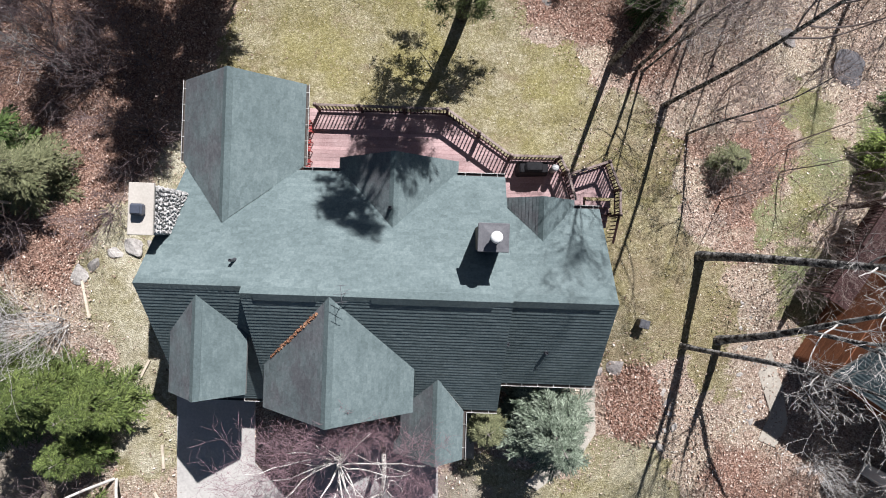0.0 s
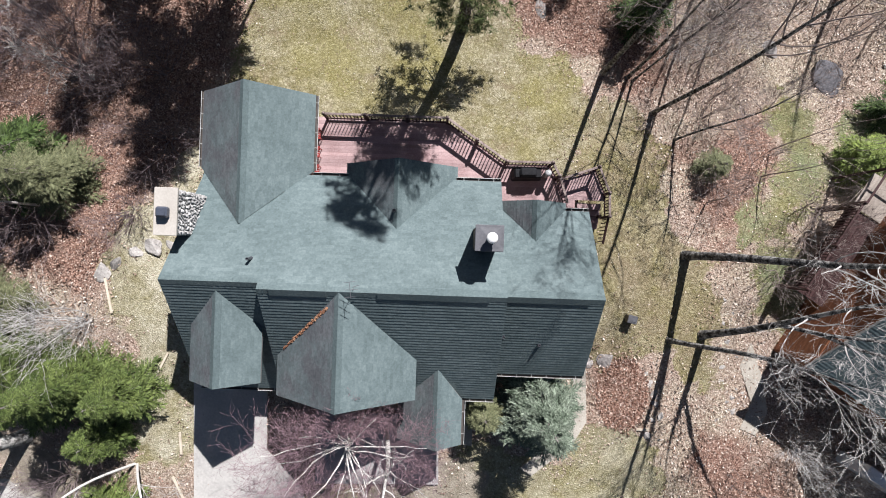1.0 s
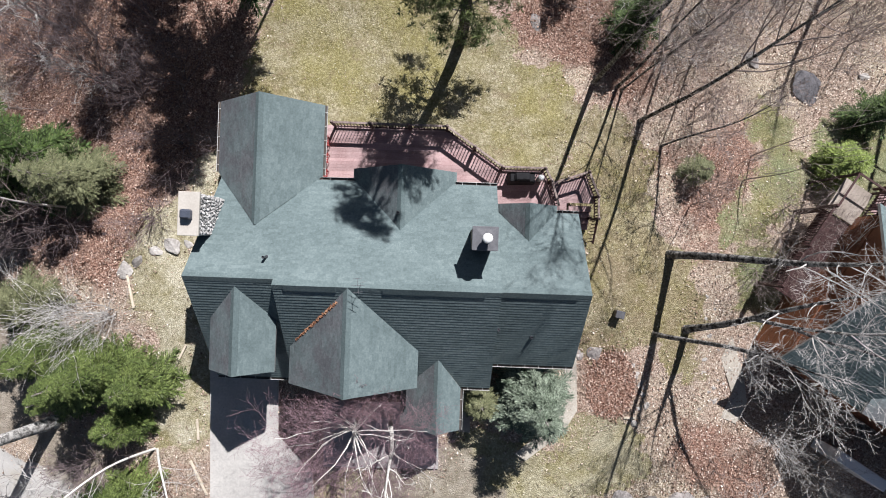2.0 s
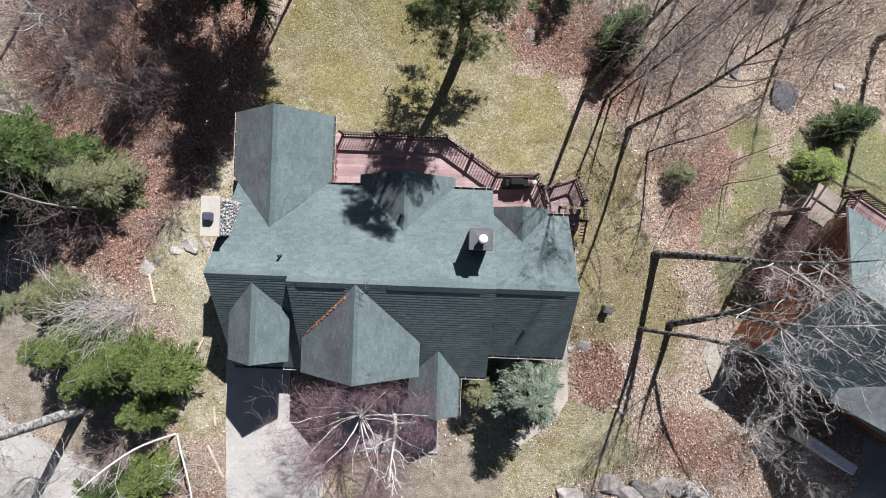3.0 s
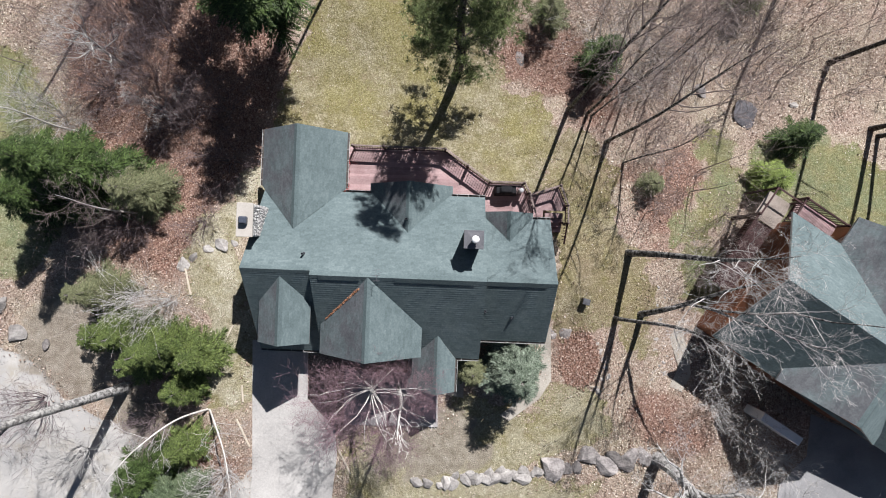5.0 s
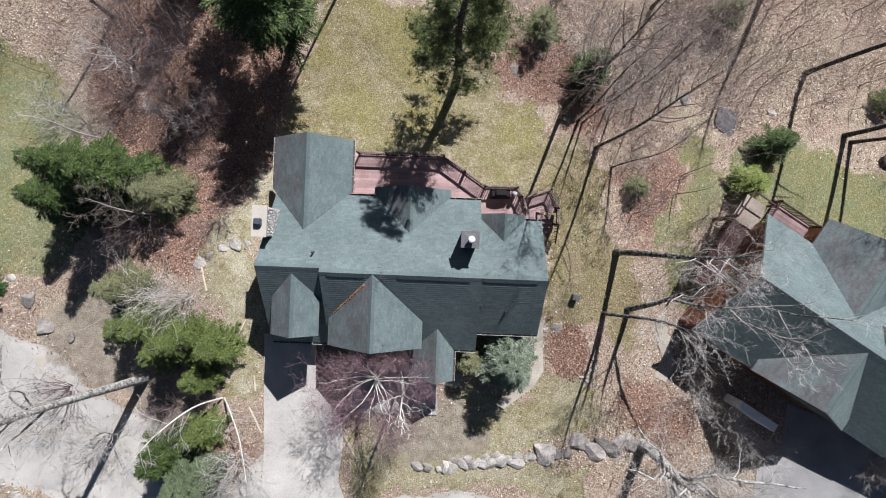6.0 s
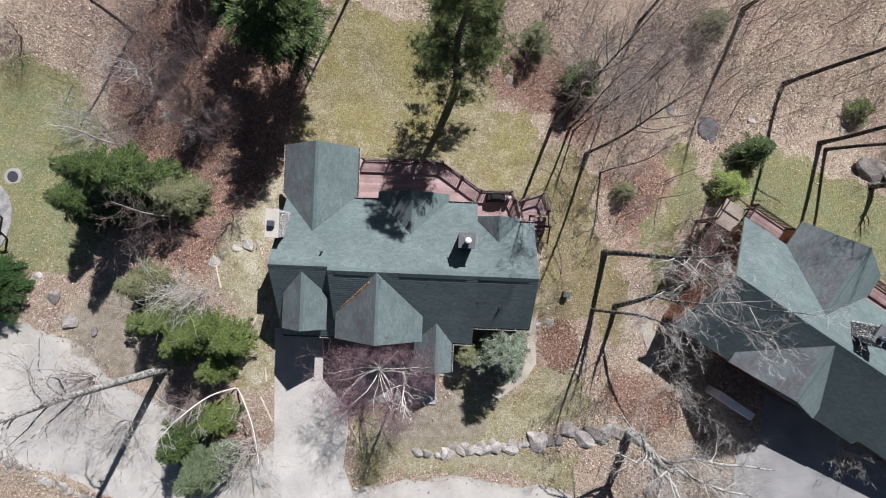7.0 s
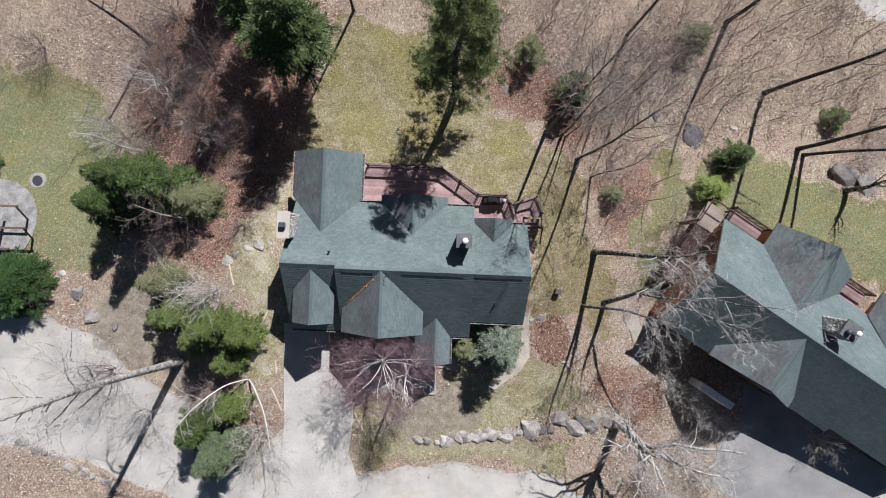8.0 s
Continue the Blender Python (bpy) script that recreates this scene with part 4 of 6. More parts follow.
baluster_rail(nd3, (-5.55, -2.0), (-5.55, 2.1), NF - 0.3, NF + 0.65, cap=MAT_RAIL)
for _yy in (-1.9, 2.0):
    beam("deck_post", (-5.45, _yy, -4.4), (-5.45, _yy + 0.001, NF - 0.3), 0.12, 0.12, MAT_RAIL, nd3)
nd2 = thing("side_deck", "small dark red deck between two roof wings", "deck", neighbour.matrix_world.copy())
_y = 2.95
while _y < 4.3:
    beam("deck_board", (4.3, _y, NF - 0.018), (6.3, _y, NF - 0.018), 0.1405, 0.036, MAT_DECK, nd2, bevel=0.004)
    _y += 0.142
baluster_rail(nd2, (4.3, 4.3), (6.3, 4.3), NF, NF + 0.95, cap=MAT_RAIL)
for _k in range(26):
    beam("siding_board", (-4.115, -4.3, -4.3 + 0.24 * _k), (-4.115, 2.45, -4.3 + 0.24 * _k), 0.03, 0.22, MAT_CEDARWALL, neighbour, bevel=0.006) if -4.3 + 0.24 * _k < 1.6 else None
_bm = bmesh.new()
box_into(_bm, (2.45, 0.48, 2.6), pose(1.98, -6.55, -0.85), 0.03)
_wall = mesh_object("entry_wall", _bm, MAT_WHITEMETAL)
_wall.matrix_world = neighbour.matrix_world.copy()
tagged(_wall, "low flat-topped pale entry wall before the house", "garden wall")


# ---- paving ----
def draped(name, poly, lift, thick, material, label, category, step=0.5, kind="structure"):
    """A slab that follows the land."""
    bm = bmesh.new()
    bm.faces.new([bm.verts.new((x, y, 0)) for x, y in poly])
    xs, ys = [p[0] for p in poly], [p[1] for p in poly]
    for ax, lo, hi in ((0, min(xs), max(xs)), (1, min(ys), max(ys))):
        c = lo + step
        while c < hi:
            co, no = [0, 0, 0], [0, 0, 0]
            co[ax], no[ax] = c, 1
            bmesh.ops.bisect_plane(bm, geom=bm.verts[:] + bm.edges[:] + bm.faces[:], plane_co=co, plane_no=no)
            c += step
    bmesh.ops.recalc_face_normals(bm, faces=bm.faces)
    if next(iter(bm.faces)).normal.z < 0:
        bmesh.ops.reverse_faces(bm, faces=bm.faces)
    for v in bm.verts:
        v.co.z = float(lie(v.co.x, v.co.y)) + lift
    r = bmesh.ops.extrude_face_region(bm, geom=bm.faces[:])
    bmesh.ops.translate(bm, verts=[g for g in r["geom"] if isinstance(g, bmesh.types.BMVert)], vec=(0, 0, -thick))
    bmesh.ops.recalc_face_normals(bm, faces=bm.faces)
    ob = mesh_object(name, bm, material)
    return tagged(ob, label, category, kind=kind)


draped("driveway", [(-10.06, -5.0), (-7.14, -5.0), (-7.14, -8.15), (-5.7, -9.75), (-5.58, -11.2), (-5.85, -13.5), (-5.0, -16.0), (-7, -17.5), (-10.4, -16.6), (-10.05, -12)], 0.09, 0.25, MAT_CONCRETE, "pale sunlit concrete driveway before the garage", "driveway")
draped("patio", [(-5.2, -9.55), (-0.2, -9.75), (-0.2, -6.9), (-5.2, -6.6)], 0.11, 0.25, MAT_PATIO, "grey paved patio below the front gable", "patio")
draped("front_path", [(-0.1, -7.95), (1.2, -8.2), (1.2, -7.2), (-0.1, -7.0)], 0.10, 0.2, MAT_PATH, "gravel path along the house front", "path")
draped("side_path", [(5.45, -4.3), (6.0, -4.4), (6.05, -7.3), (5.4, -8.3), (3.7, -9.5), (3.2, -9.2), (4.9, -7.9), (5.5, -6.9)], 0.09, 0.2, MAT_PATH, "worn gravel path round the blue spruce", "path", 0.4)
draped("garden_path", [(13.2, -4.0), (13.7, -5.6), (13.9, -7.0), (13.4, -8.0), (12.7, -7.7), (13.2, -6.6), (12.7, -5.0)], 0.075, 0.2, MAT_PATH, "worn gravel path among the leaves", "path", 0.4)
draped("neighbour_driveway", [(18.9, -13.2), (20.4, -11.6), (20.6, -9.2), (22.6, -10.0), (28.4, -13.8), (31.5, -15.8), (33, -14.5), (40, -19), (34, -24), (24, -19.5), (18.5, -16)], 0.09, 0.25, MAT_GREYPAVE, "weathered grey driveway before a house", "driveway")


# ---- stones ----
def put_stone(name, x, y, size, label, rng, group, sink=0.0, high=1.0):
    ob = new(name, rng.choice(PALE_STONES if "pale" in label else STONES))
    s = size * rng.uniform(0.85, 1.15)
    ob.matrix_world = pose(x, y, ground_z(x, y) + sink, 0, 0, rng.uniform(0, 360)) @ Matrix.Diagonal((s, s * rng.uniform(0.65, 1.0), s * rng.uniform(0.6, 0.9) * high, 1))
    return tagged(ob, label, "boulder", group)


def stone_row(points, size, label, group, seed, per=1.0, jitter=0.15):
    rng = random.Random(seed)
    for (ax, ay), (bx, by) in zip(points, points[1:]):
        n = max(1, int(math.hypot(bx - ax, by - ay) / (size * per)))
        for k in range(n):
            t = (k + rng.uniform(0.3, 0.7)) / n
            put_stone("boulder", ax + (bx - ax) * t + rng.uniform(-jitter, jitter), ay + (by - ay) * t + rng.uniform(-jitter, jitter), size * rng.uniform(0.75, 1.35), label, rng, group)


stone_row([(-1.6, -12.7), (0.5, -12.9), (5.5, -12.5)], 0.75, "pale field stone in a low dry wall", "stones of the front wall", 1, 0.6, 0.12)
stone_row([(0.6, -12.5), (5.5, -12.25)], 0.5, "pale field stone in a low dry wall", "stones of the front wall", 21, 0.7, 0.15)
stone_row([(5.5, -12.4), (8.0, -11.9), (11.6, -11.8)], 1.0, "large grey boulder in the front wall", "boulders of the front wall", 2, 0.6, 0.4)
stone_row([(-14.1, -1.0), (-13.0, -0.5), (-12.2, -0.1), (-10.9, 0.1)], 0.62, "pale round boulder edging the slope", "boulders beside the chimney", 3, 0.75, 0.1)
stone_row([(-25.1, -1.5), (-23.6, -2.6), (-23.2, -4.2), (-22.4, -5.0)], 0.95, "pale grey field boulder beside the turning place", "boulders beside the turning place", 4)
put_stone("boulder", -20.98, -5.25, 0.6, "single grey boulder on bare earth", random.Random(9), "boulders beside the turning place")
stone_row([(-27.4, -12.8), (-25.5, -13.4), (-23, -14.7), (-20.8, -15.9)], 0.5, "pale kerb stone at the road edge", "stones of the road edge", 5, 0.62, 0.2)
stone_row([(5.5, -4.7), (6.6, -4.9), (7.0, -4.3)], 0.6, "brown flat stone beside a leaf bed", "stones round the leaf bed", 6, 0.9)
stone_row([(8.7, -5.2), (9.25, -6.9), (8.5, -8.0)], 0.35, "small pale stone edging a leaf bed", "stones round the leaf bed", 7, 1.0)
stone_row([(12.6, -2.6), (12.5, -4.6), (12.2, -6.4), (11.9, -7.6)], 0.22, "small pale stone in the leaves", "stones in the leaves", 10, 0.35, 0.55)
_slab = put_stone("boulder", 18.0, 7.9, 1.6, "flat dark grey boulder at the lawn edge", random.Random(11), "boulders in the woods", 0.0, 0.45)
_slab.data = _slab.data.copy()
_slab.data.materials.clear()
_slab.data.materials.append(MAT_DARKSTONE)
put_stone("boulder", 21.1, 8.7, 0.6, "small pale boulder at the lawn edge", random.Random(12), "boulders in the woods")
put_stone("boulder", 28.4, 5.1, 2.3, "large dark boulder below a tree", random.Random(13), "boulders in the woods")
put_stone("boulder", 29.5, 4.1, 1.8, "pale boulder below a tree", random.Random(14), "boulders in the woods")
put_stone("boulder", 15.6, 9.6, 1.3, "low grey boulder among leaves", random.Random(15), "boulders in the woods")
put_stone("boulder", 4.6, 11.7, 1.2, "low grey rock at the lawn edge", random.Random(16), "boulders in the woods", -0.15)


# ---- trees and shrubs ----
class Wood:
    """Collects tapered tubes into one mesh."""
    def __init__(self):
        self.v, self.f = [], []

    def tube(self, pts, radii, sides=5):
        base = len(self.v)
        ref = Vector((0.31, 0.17, 0.93))
        for i, p in enumerate(pts):
            d = (pts[min(i + 1, len(pts) - 1)] - pts[max(i - 1, 0)]).normalized()
            u = d.cross(ref)
            u = u.normalized() if u.length > 1e-3 else Vector((1, 0, 0))
            w = d.cross(u)
            for k in range(sides):
                a = 6.28318 * k / sides
                self.v.append(p + (u * math.cos(a) + w * math.sin(a)) * radii[i])
        for i in range(len(pts) - 1):
            for k in range(sides):
                a, b = base + i * sides + k, base + i * sides + (k + 1) % sides
                self.f.append((a, b, b + sides, a + sides))
        self.f.append(tuple(base + (len(pts) - 1) * sides + k for k in range(sides)))


def turned(d, angle, rng):
    """d bent by an angle (radians) to a random side."""
    side = d.cross(Vector((rng.uniform(-1, 1), rng.uniform(-1, 1), rng.uniform(-1, 1))))
    side = side.normalized() if side.length > 1e-3 else Vector((1, 0, 0))
    return (d * math.cos(angle) + side * math.sin(angle)).normalized()


def branch(wood, p, d, length, r, level, rng, kids, up=0.12, wild=0.17, thin=0.006, limb=None, ratio=0.46):
    """A branch and all that grows from it: it bends to one side as it goes, with small kinks."""
    n = 7 if level == 0 else (5 if level == 1 else 4)
    pts, radii, q, dd = [p.copy()], [r], p.copy(), d.copy()
    bow = Vector((rng.uniform(-1, 1), rng.uniform(-1, 1), rng.uniform(-0.5, 0.5))) * (1.6 * wild)
    for k in range(n):
        dd = (turned(dd, rng.uniform(0, wild * 1.9), rng) + bow * (0.5 if level == 0 else 1.0) / n * 2.2 + Vector((0, 0, up * (1.0 if level < 2 else 0.4)))).normalized()
        q = q + dd * (length / n)
        pts.append(q.copy())
        radii.append(max(thin, r * (1 - 0.75 * (k + 1) / n)))
    (limb or wood).tube(pts, radii, 5 if level == 0 else (4 if level == 1 else 3))
    if level >= len(kids):
        return
    for k in range(kids[level]):
        t = rng.uniform(0.25, 1.0)
        i = min(int(t * n), n - 1)
        base = pts[i].lerp(pts[i + 1], t * n - i)
        dirn = (pts[i + 1] - pts[i]).normalized()
        branch(wood, base, turned(dirn, rng.uniform(0.45, 1.0), rng), length * rng.uniform(0.4, 0.62), max(thin, radii[i] * ratio), level + 1, rng, kids, up, wild, thin, None, ratio)


def bare_tree(name, label, x, y, h, r, start, reach, seed, bark=None, twig=None, lean=(0, 0), limbs=12, kids=(5, 4, 2), up=0.12, group="bare trees", fork=None, thin=0.004, sides=9, pale_limbs=False, ratio=0.36, stout=0.5, crook=0.15, bough=0.62, wild=0.17):
    """A leafless tree. start: share of the height below the first limb; reach: length of the longest limbs."""
    rng = random.Random(seed)
    t = thing(name, label, "tree", pose(x, y, ground_z(x, y) - 0.1), group)
    stem, crown = Wood(), Wood()
    n = 12
    pts, radii = [], []
    wx, wy = rng.uniform(0, 9), rng.uniform(0, 9)
    for k in range(n + 1):
        s = k / n
        pts.append(Vector((lean[0] * s + 0.22 * math.sin(wx + 4 * s) * s, lean[1] * s + 0.22 * math.sin(wy + 5 * s) * s, h * s)))
        low = r * (1.25 - 0.25 * min(1, s * 12)) * (1 - 0.35 * min(s, start) / max(start, 0.1))
        radii.append(low if s <= start else max(0.012, r * 0.6 * (1 - (s - start) / (1 - start)) ** 1.1 + 0.012))
    stem.tube(pts, radii, sides)
    if fork:
        for tip in fork:
            tip = Vector(tip)
            a = pts[int(n * start)]
            fp = [a.lerp(tip, k / 6) + Vector((rng.uniform(-crook, crook), rng.uniform(-crook, crook), 0.9 * math.sin(3.14 * k / 6))) * (0 if k == 0 else 1) for k in range(7)]
            fr = [r * bough * (1 - 0.8 * k / 6) for k in range(7)]
            limb = Wood()
            limb.tube(fp, fr, 6)
            part_data("limb", limb.v, limb.f, bark or MAT_BARK, t, "", True)
            for k in range(7):
                i = rng.randint(1, 5)
                dirn = (fp[i + 1] - fp[i]).normalized()
                branch(crown, fp[i].lerp(fp[i + 1], rng.random()), turned(dirn, rng.uniform(0.5, 1.0), rng), reach * rng.uniform(0.4, 0.8), fr[i] * 0.38, 0, rng, kids, up, wild, thin=thin, ratio=ratio)
    for k in range(limbs):
        s = start + (0.98 - start) * (k + rng.random()) / limbs
        i = min(int(s * n), n - 1)
        p = pts[i].lerp(pts[i + 1], s * n - i)
        a = rng.uniform(0, 6.28318)
        tilt = rng.uniform(0.5, 1.1)
        d = Vector((math.cos(a) * math.sin(tilt), math.sin(a) * math.sin(tilt), math.cos(tilt)))
        branch(crown, p, d, reach * (1.15 - 0.75 * (s - start) / (1 - start)) * rng.uniform(0.7, 1.1), radii[i] * stout, 0, rng, kids, up, wild, thin=thin, limb=stem if pale_limbs else None, ratio=ratio)
    part_data("trunk", stem.v, stem.f, bark or MAT_BARK, t, "", True)
    part_data("crown", crown.v, crown.f, twig or MAT_TWIG, t, "leafless spreading branches")
    return t


def bare_shrub(name, label, x, y, h, r, seed, twig=None, stems=16, kids=(5, 4), group="bare shrubs", thin=0.004, up=0.1, stout=1.0):
    rng = random.Random(seed)
    t = thing(name, label, "shrub", pose(x, y, ground_z(x, y) - 0.05), group)
    w, stem = Wood(), Wood()
    for k in range(stems):
        a, tilt = rng.uniform(0, 6.28318), rng.uniform(0.1, 1.0)
        d = Vector((math.cos(a) * math.sin(tilt), math.sin(a) * math.sin(tilt), math.cos(tilt)))
        L = h / max(0.45, math.cos(tilt)) * rng.uniform(0.55, 0.95)
        L = min(L, 1.3 * r / max(0.3, math.sin(tilt)))
        branch(w, Vector((0.15 * math.cos(a), 0.15 * math.sin(a), 0)), d, L, rng.uniform(0.01, 0.022) * stout, 0, rng, kids, up, 0.2, thin, stem, 0.4)
    part_data("woody_base", stem.v, stem.f, twig or MAT_TWIG, t)
    part_data("crown", w.v, w.f, twig or MAT_TWIG, t)
    return t


def sprays(v, f, p, d, length, width, droop, rng, n, spread=0.9, leaf=0.3):
    """Flat needle sprays along a twig from p: pointed leaves to both sides."""
    side = d.cross(Vector((0, 0, 1)))
    side = side.normalized() if side.length > 1e-3 else Vector((1, 0, 0))
    for k in range(n):
        t = (k + rng.uniform(0.2, 1.0)) / n
        a = p + d * (length * t) + Vector((0, 0, -droop * t * t * length))
        s = (1 if k % 2 else -1) * rng.uniform(0.35, spread)
        e = (d * math.cos(s) + side * math.sin(s) + Vector((0, 0, rng.uniform(-0.35, 0.25)))).normalized()
        L = length * rng.uniform(0.22, 0.4) * (1.15 - 0.6 * t)
        L = min(max(L, 0.4 * leaf), leaf)
        o = e.cross(Vector((rng.uniform(-0.4, 0.4), rng.uniform(-0.4, 0.4), 1))).normalized() * (L * width)
        i = len(v)
        v += [a, a + e * L * 0.5 + o, a + e * L, a + e * L * 0.5 - o]
        f.append((i, i + 1, i + 2, i + 3))


def conifer(name, label, x, y, h, r, seed, needles, low=0.06, density=1.0, droop=0.25, lean=(0, 0), group="evergreen trees", rag=0.42, power=0.85, bark=None, width=0.15, leaf=0.27, cat="tree"):
    """A needle tree: tapered trunk, whorled boughs with flat sprays."""
    rng = random.Random(seed)
    t = thing(name, label, cat, pose(x, y, ground_z(x, y) - 0.1), group)
    stem = Wood()
    pts = [Vector((lean[0] * k / 8, lean[1] * k / 8, h * k / 8)) for k in range(9)]
    tr = max(0.05, h * 0.016)
    stem.tube(pts, [tr * (1.15 - k / 8) + 0.008 for k in range(9)], 7)
    boughwood = Wood()
    v, f = [], []
    boughs = int((9.5 * h + 22) * density)
    for k in range(boughs):
        s = low + (0.99 - low) * (k // 6 * 6 + 3 + rng.uniform(-1.4, 1.4)) / boughs
        s = min(s, 0.99)
        L = r * (1 - s) ** power * rng.choice((0.72, 1.0, 1.0, 1.12)) * rng.uniform(1 - rag * 0.8, 1 + rag * 0.6) * (1.0 if s > low + 0.12 else rng.uniform(0.6, 1)) + 0.15
        a = 2.39996 * k + rng.uniform(-0.35, 0.35)
        rise_ = rng.uniform(0.0, 0.35) if s > 0.35 else rng.uniform(-0.1, 0.2)
        d = Vector((math.cos(a), math.sin(a), rise_)).normalized()
        p = Vector((lean[0] * s, lean[1] * s, h * s))
        if k % 2 == 0:
            q = p + d * L * 0.85 + Vector((0, 0, -droop * L * 0.7))
            boughwood.tube([p, p.lerp(q, 0.5) + Vector((0, 0, 0.08 * L)), q], [tr * 0.3 * (1 - s) + 0.008, 0.008, 0.004], 3)
        start = 0.12 * L
        sprays(v, f, p + d * start, d, L - start, width, droop, rng, int((6 + 22 * L) * 0.3 / leaf), 0.8, leaf)
        fronds = int(5 + 5.5 * L)
        for j in range(fronds):
            tt = 0.16 + 0.8 * (j + rng.uniform(0.2, 0.8)) / fronds
            b = p + d * (L * tt) + Vector((0, 0, -droop * tt * tt * L))
            yaw = (1 if j % 2 else -1) * rng.uniform(0.65, 1.0)
            d2 = Vector((d.x * math.cos(yaw) - d.y * math.sin(yaw), d.x * math.sin(yaw) + d.y * math.cos(yaw), d.z * 0.6 + rng.uniform(-0.2, 0.05))).normalized()
            l2 = (0.5 * L * (1 - tt) ** 0.8 + 0.14) * rng.uniform(0.7, 1.2)
            sprays(v, f, b, d2, l2, width, droop, rng, int((4 + 21 * l2) * 0.3 / leaf), 0.8, leaf)
    part_data("trunk", stem.v, stem.f, bark or MAT_BARK, t, "", True)
    tagged(part_data("branchwork", boughwood.v, boughwood.f, bark or MAT_BARK, t, "", True), kind="stuff")
    part_data("foliage", v, f, needles, t)
    return t


def pine(name, label, x, y, h, r, seed, low=0.35, lean=(0, 0), needles=None):
    """A tall pine: bare lower trunk, open limbs that end in needle tufts."""
    rng = random.Random(seed)
    t = thing(name, label, "tree", pose(x, y, ground_z(x, y) - 0.1), "evergreen trees")
    stem = Wood()
    pts = [Vector((lean[0] * (k / 10) ** 1.3 + 0.12 * math.sin(k), lean[1] * (k / 10) ** 1.3, h * k / 10)) for k in range(11)]
    stem.tube(pts, [0.26 * (1.1 - k / 10) + 0.012 for k in range(11)], 9)
    boughwood = Wood()
    v, f = [], []
    for k in range(98):
        s = low + (0.99 - low) * (k - 16 + rng.random()) / 82 if k >= 16 else rng.uniform(0.17, 0.33)
        i = min(int(s * 10), 9)
        p = pts[i].lerp(pts[i + 1], s * 10 - i)
        L = r * max(0.3, 1.1 - max(s - low, 0) / (1 - low)) ** 0.7 * rng.uniform(0.45, 1.3) * (1.0 if k >= 16 else 1.1) + 0.2
        a = rng.uniform(0, 6.28318)
        d = Vector((math.cos(a), math.sin(a), rng.uniform(-0.05, 0.4))).normalized()
        q = p + d * L
        boughwood.tube([p, p.lerp(q, 0.5) + Vector((0, 0, -0.05 * L)), q], [0.05 * (1.1 - s) + 0.01, 0.018, 0.006], 4)
        heads = [p.lerp(q, rng.uniform(0.5, 1.02)) + Vector((rng.uniform(-1, 1), rng.uniform(-1, 1), rng.uniform(-0.2, 0.3))) * 0.24 * L for _ in range(4)]
        for j in range(int(9 + 13 * L)):
            c = heads[j % 4] + Vector((rng.gauss(0, 1), rng.gauss(0, 1), rng.gauss(0, 0.45))) * (0.12 + 0.06 * L)
            for _ in range(20):
                e = Vector((rng.gauss(0, 1), rng.gauss(0, 1), rng.gauss(0.2, 0.7))).normalized() * rng.uniform(0.16, 0.32)
                o = e.cross(Vector((rng.uniform(-1, 1), rng.uniform(-1, 1), 1))).normalized() * 0.014
                i0 = len(v)
                v += [c - o * 0.4, c + e * 0.5 - o, c + e, c + e * 0.5 + o]
                f.append((i0, i0 + 1, i0 + 2, i0 + 3))
    for k in range(14):
        s = rng.uniform(0.1, low)
        i = min(int(s * 10), 9)
        p = pts[i].lerp(pts[i + 1], s * 10 - i)
        a = rng.uniform(0, 6.28318)
        branch(boughwood, p, Vector((math.cos(a), math.sin(a), -0.1)), rng.uniform(0.5, 1.4), 0.02, 1, rng, (0, 3), 0.0)
    part_data("trunk", stem.v, stem.f, MAT_DARKBARK, t, "dark furrowed trunk", True)
    tagged(part_data("branchwork", boughwood.v, boughwood.f, MAT_DARKBARK, t, "", True), kind="stuff")
    part_data("foliage", v, f, needles or MAT_PINE, t)
    return t


def bent_birch(x, y, stems, seed):
    rng = random.Random(seed)
    t = thing("birch", "white birch with two stems bent over in long arcs", "tree", pose(0, 0, 0), "bare trees")
    w, c = Wood(), Wood()
    for pts in stems:
        P = [Vector(p) for p in pts]
        fine, n = [], len(P) - 1
        for i in range(n):
            p0, p1, p2, p3 = P[max(i - 1, 0)], P[i], P[i + 1], P[min(i + 2, n)]
            for k in range(5):
                s = k / 5
                fine.append(0.5 * ((2 * p1) + (p2 - p0) * s + (2 * p0 - 5 * p1 + 4 * p2 - p3) * s * s + (3 * p1 - p0 - 3 * p2 + p3) * s ** 3))
        fine.append(P[-1])
        w.tube(fine, [0.062 * (1 - 0.85 * i / len(fine)) for i in range(len(fine))], 7)
        for k in range(13):
            i = rng.randint(len(fine) // 3, len(fine) - 2)
            d = (fine[i + 1] - fine[i]).normalized()
            branch(c, fine[i], turned(d, rng.uniform(0.5, 1.1), rng), rng.uniform(0.7, 1.7), 0.016, 1, rng, (0, 4, 2), 0.0)
    part_data("trunk", w.v, w.f, MAT_BIRCH, t, "white peeling stems", True)
    part_data("twig_crown", c.v, c.f, MAT_PALEBARK, t)


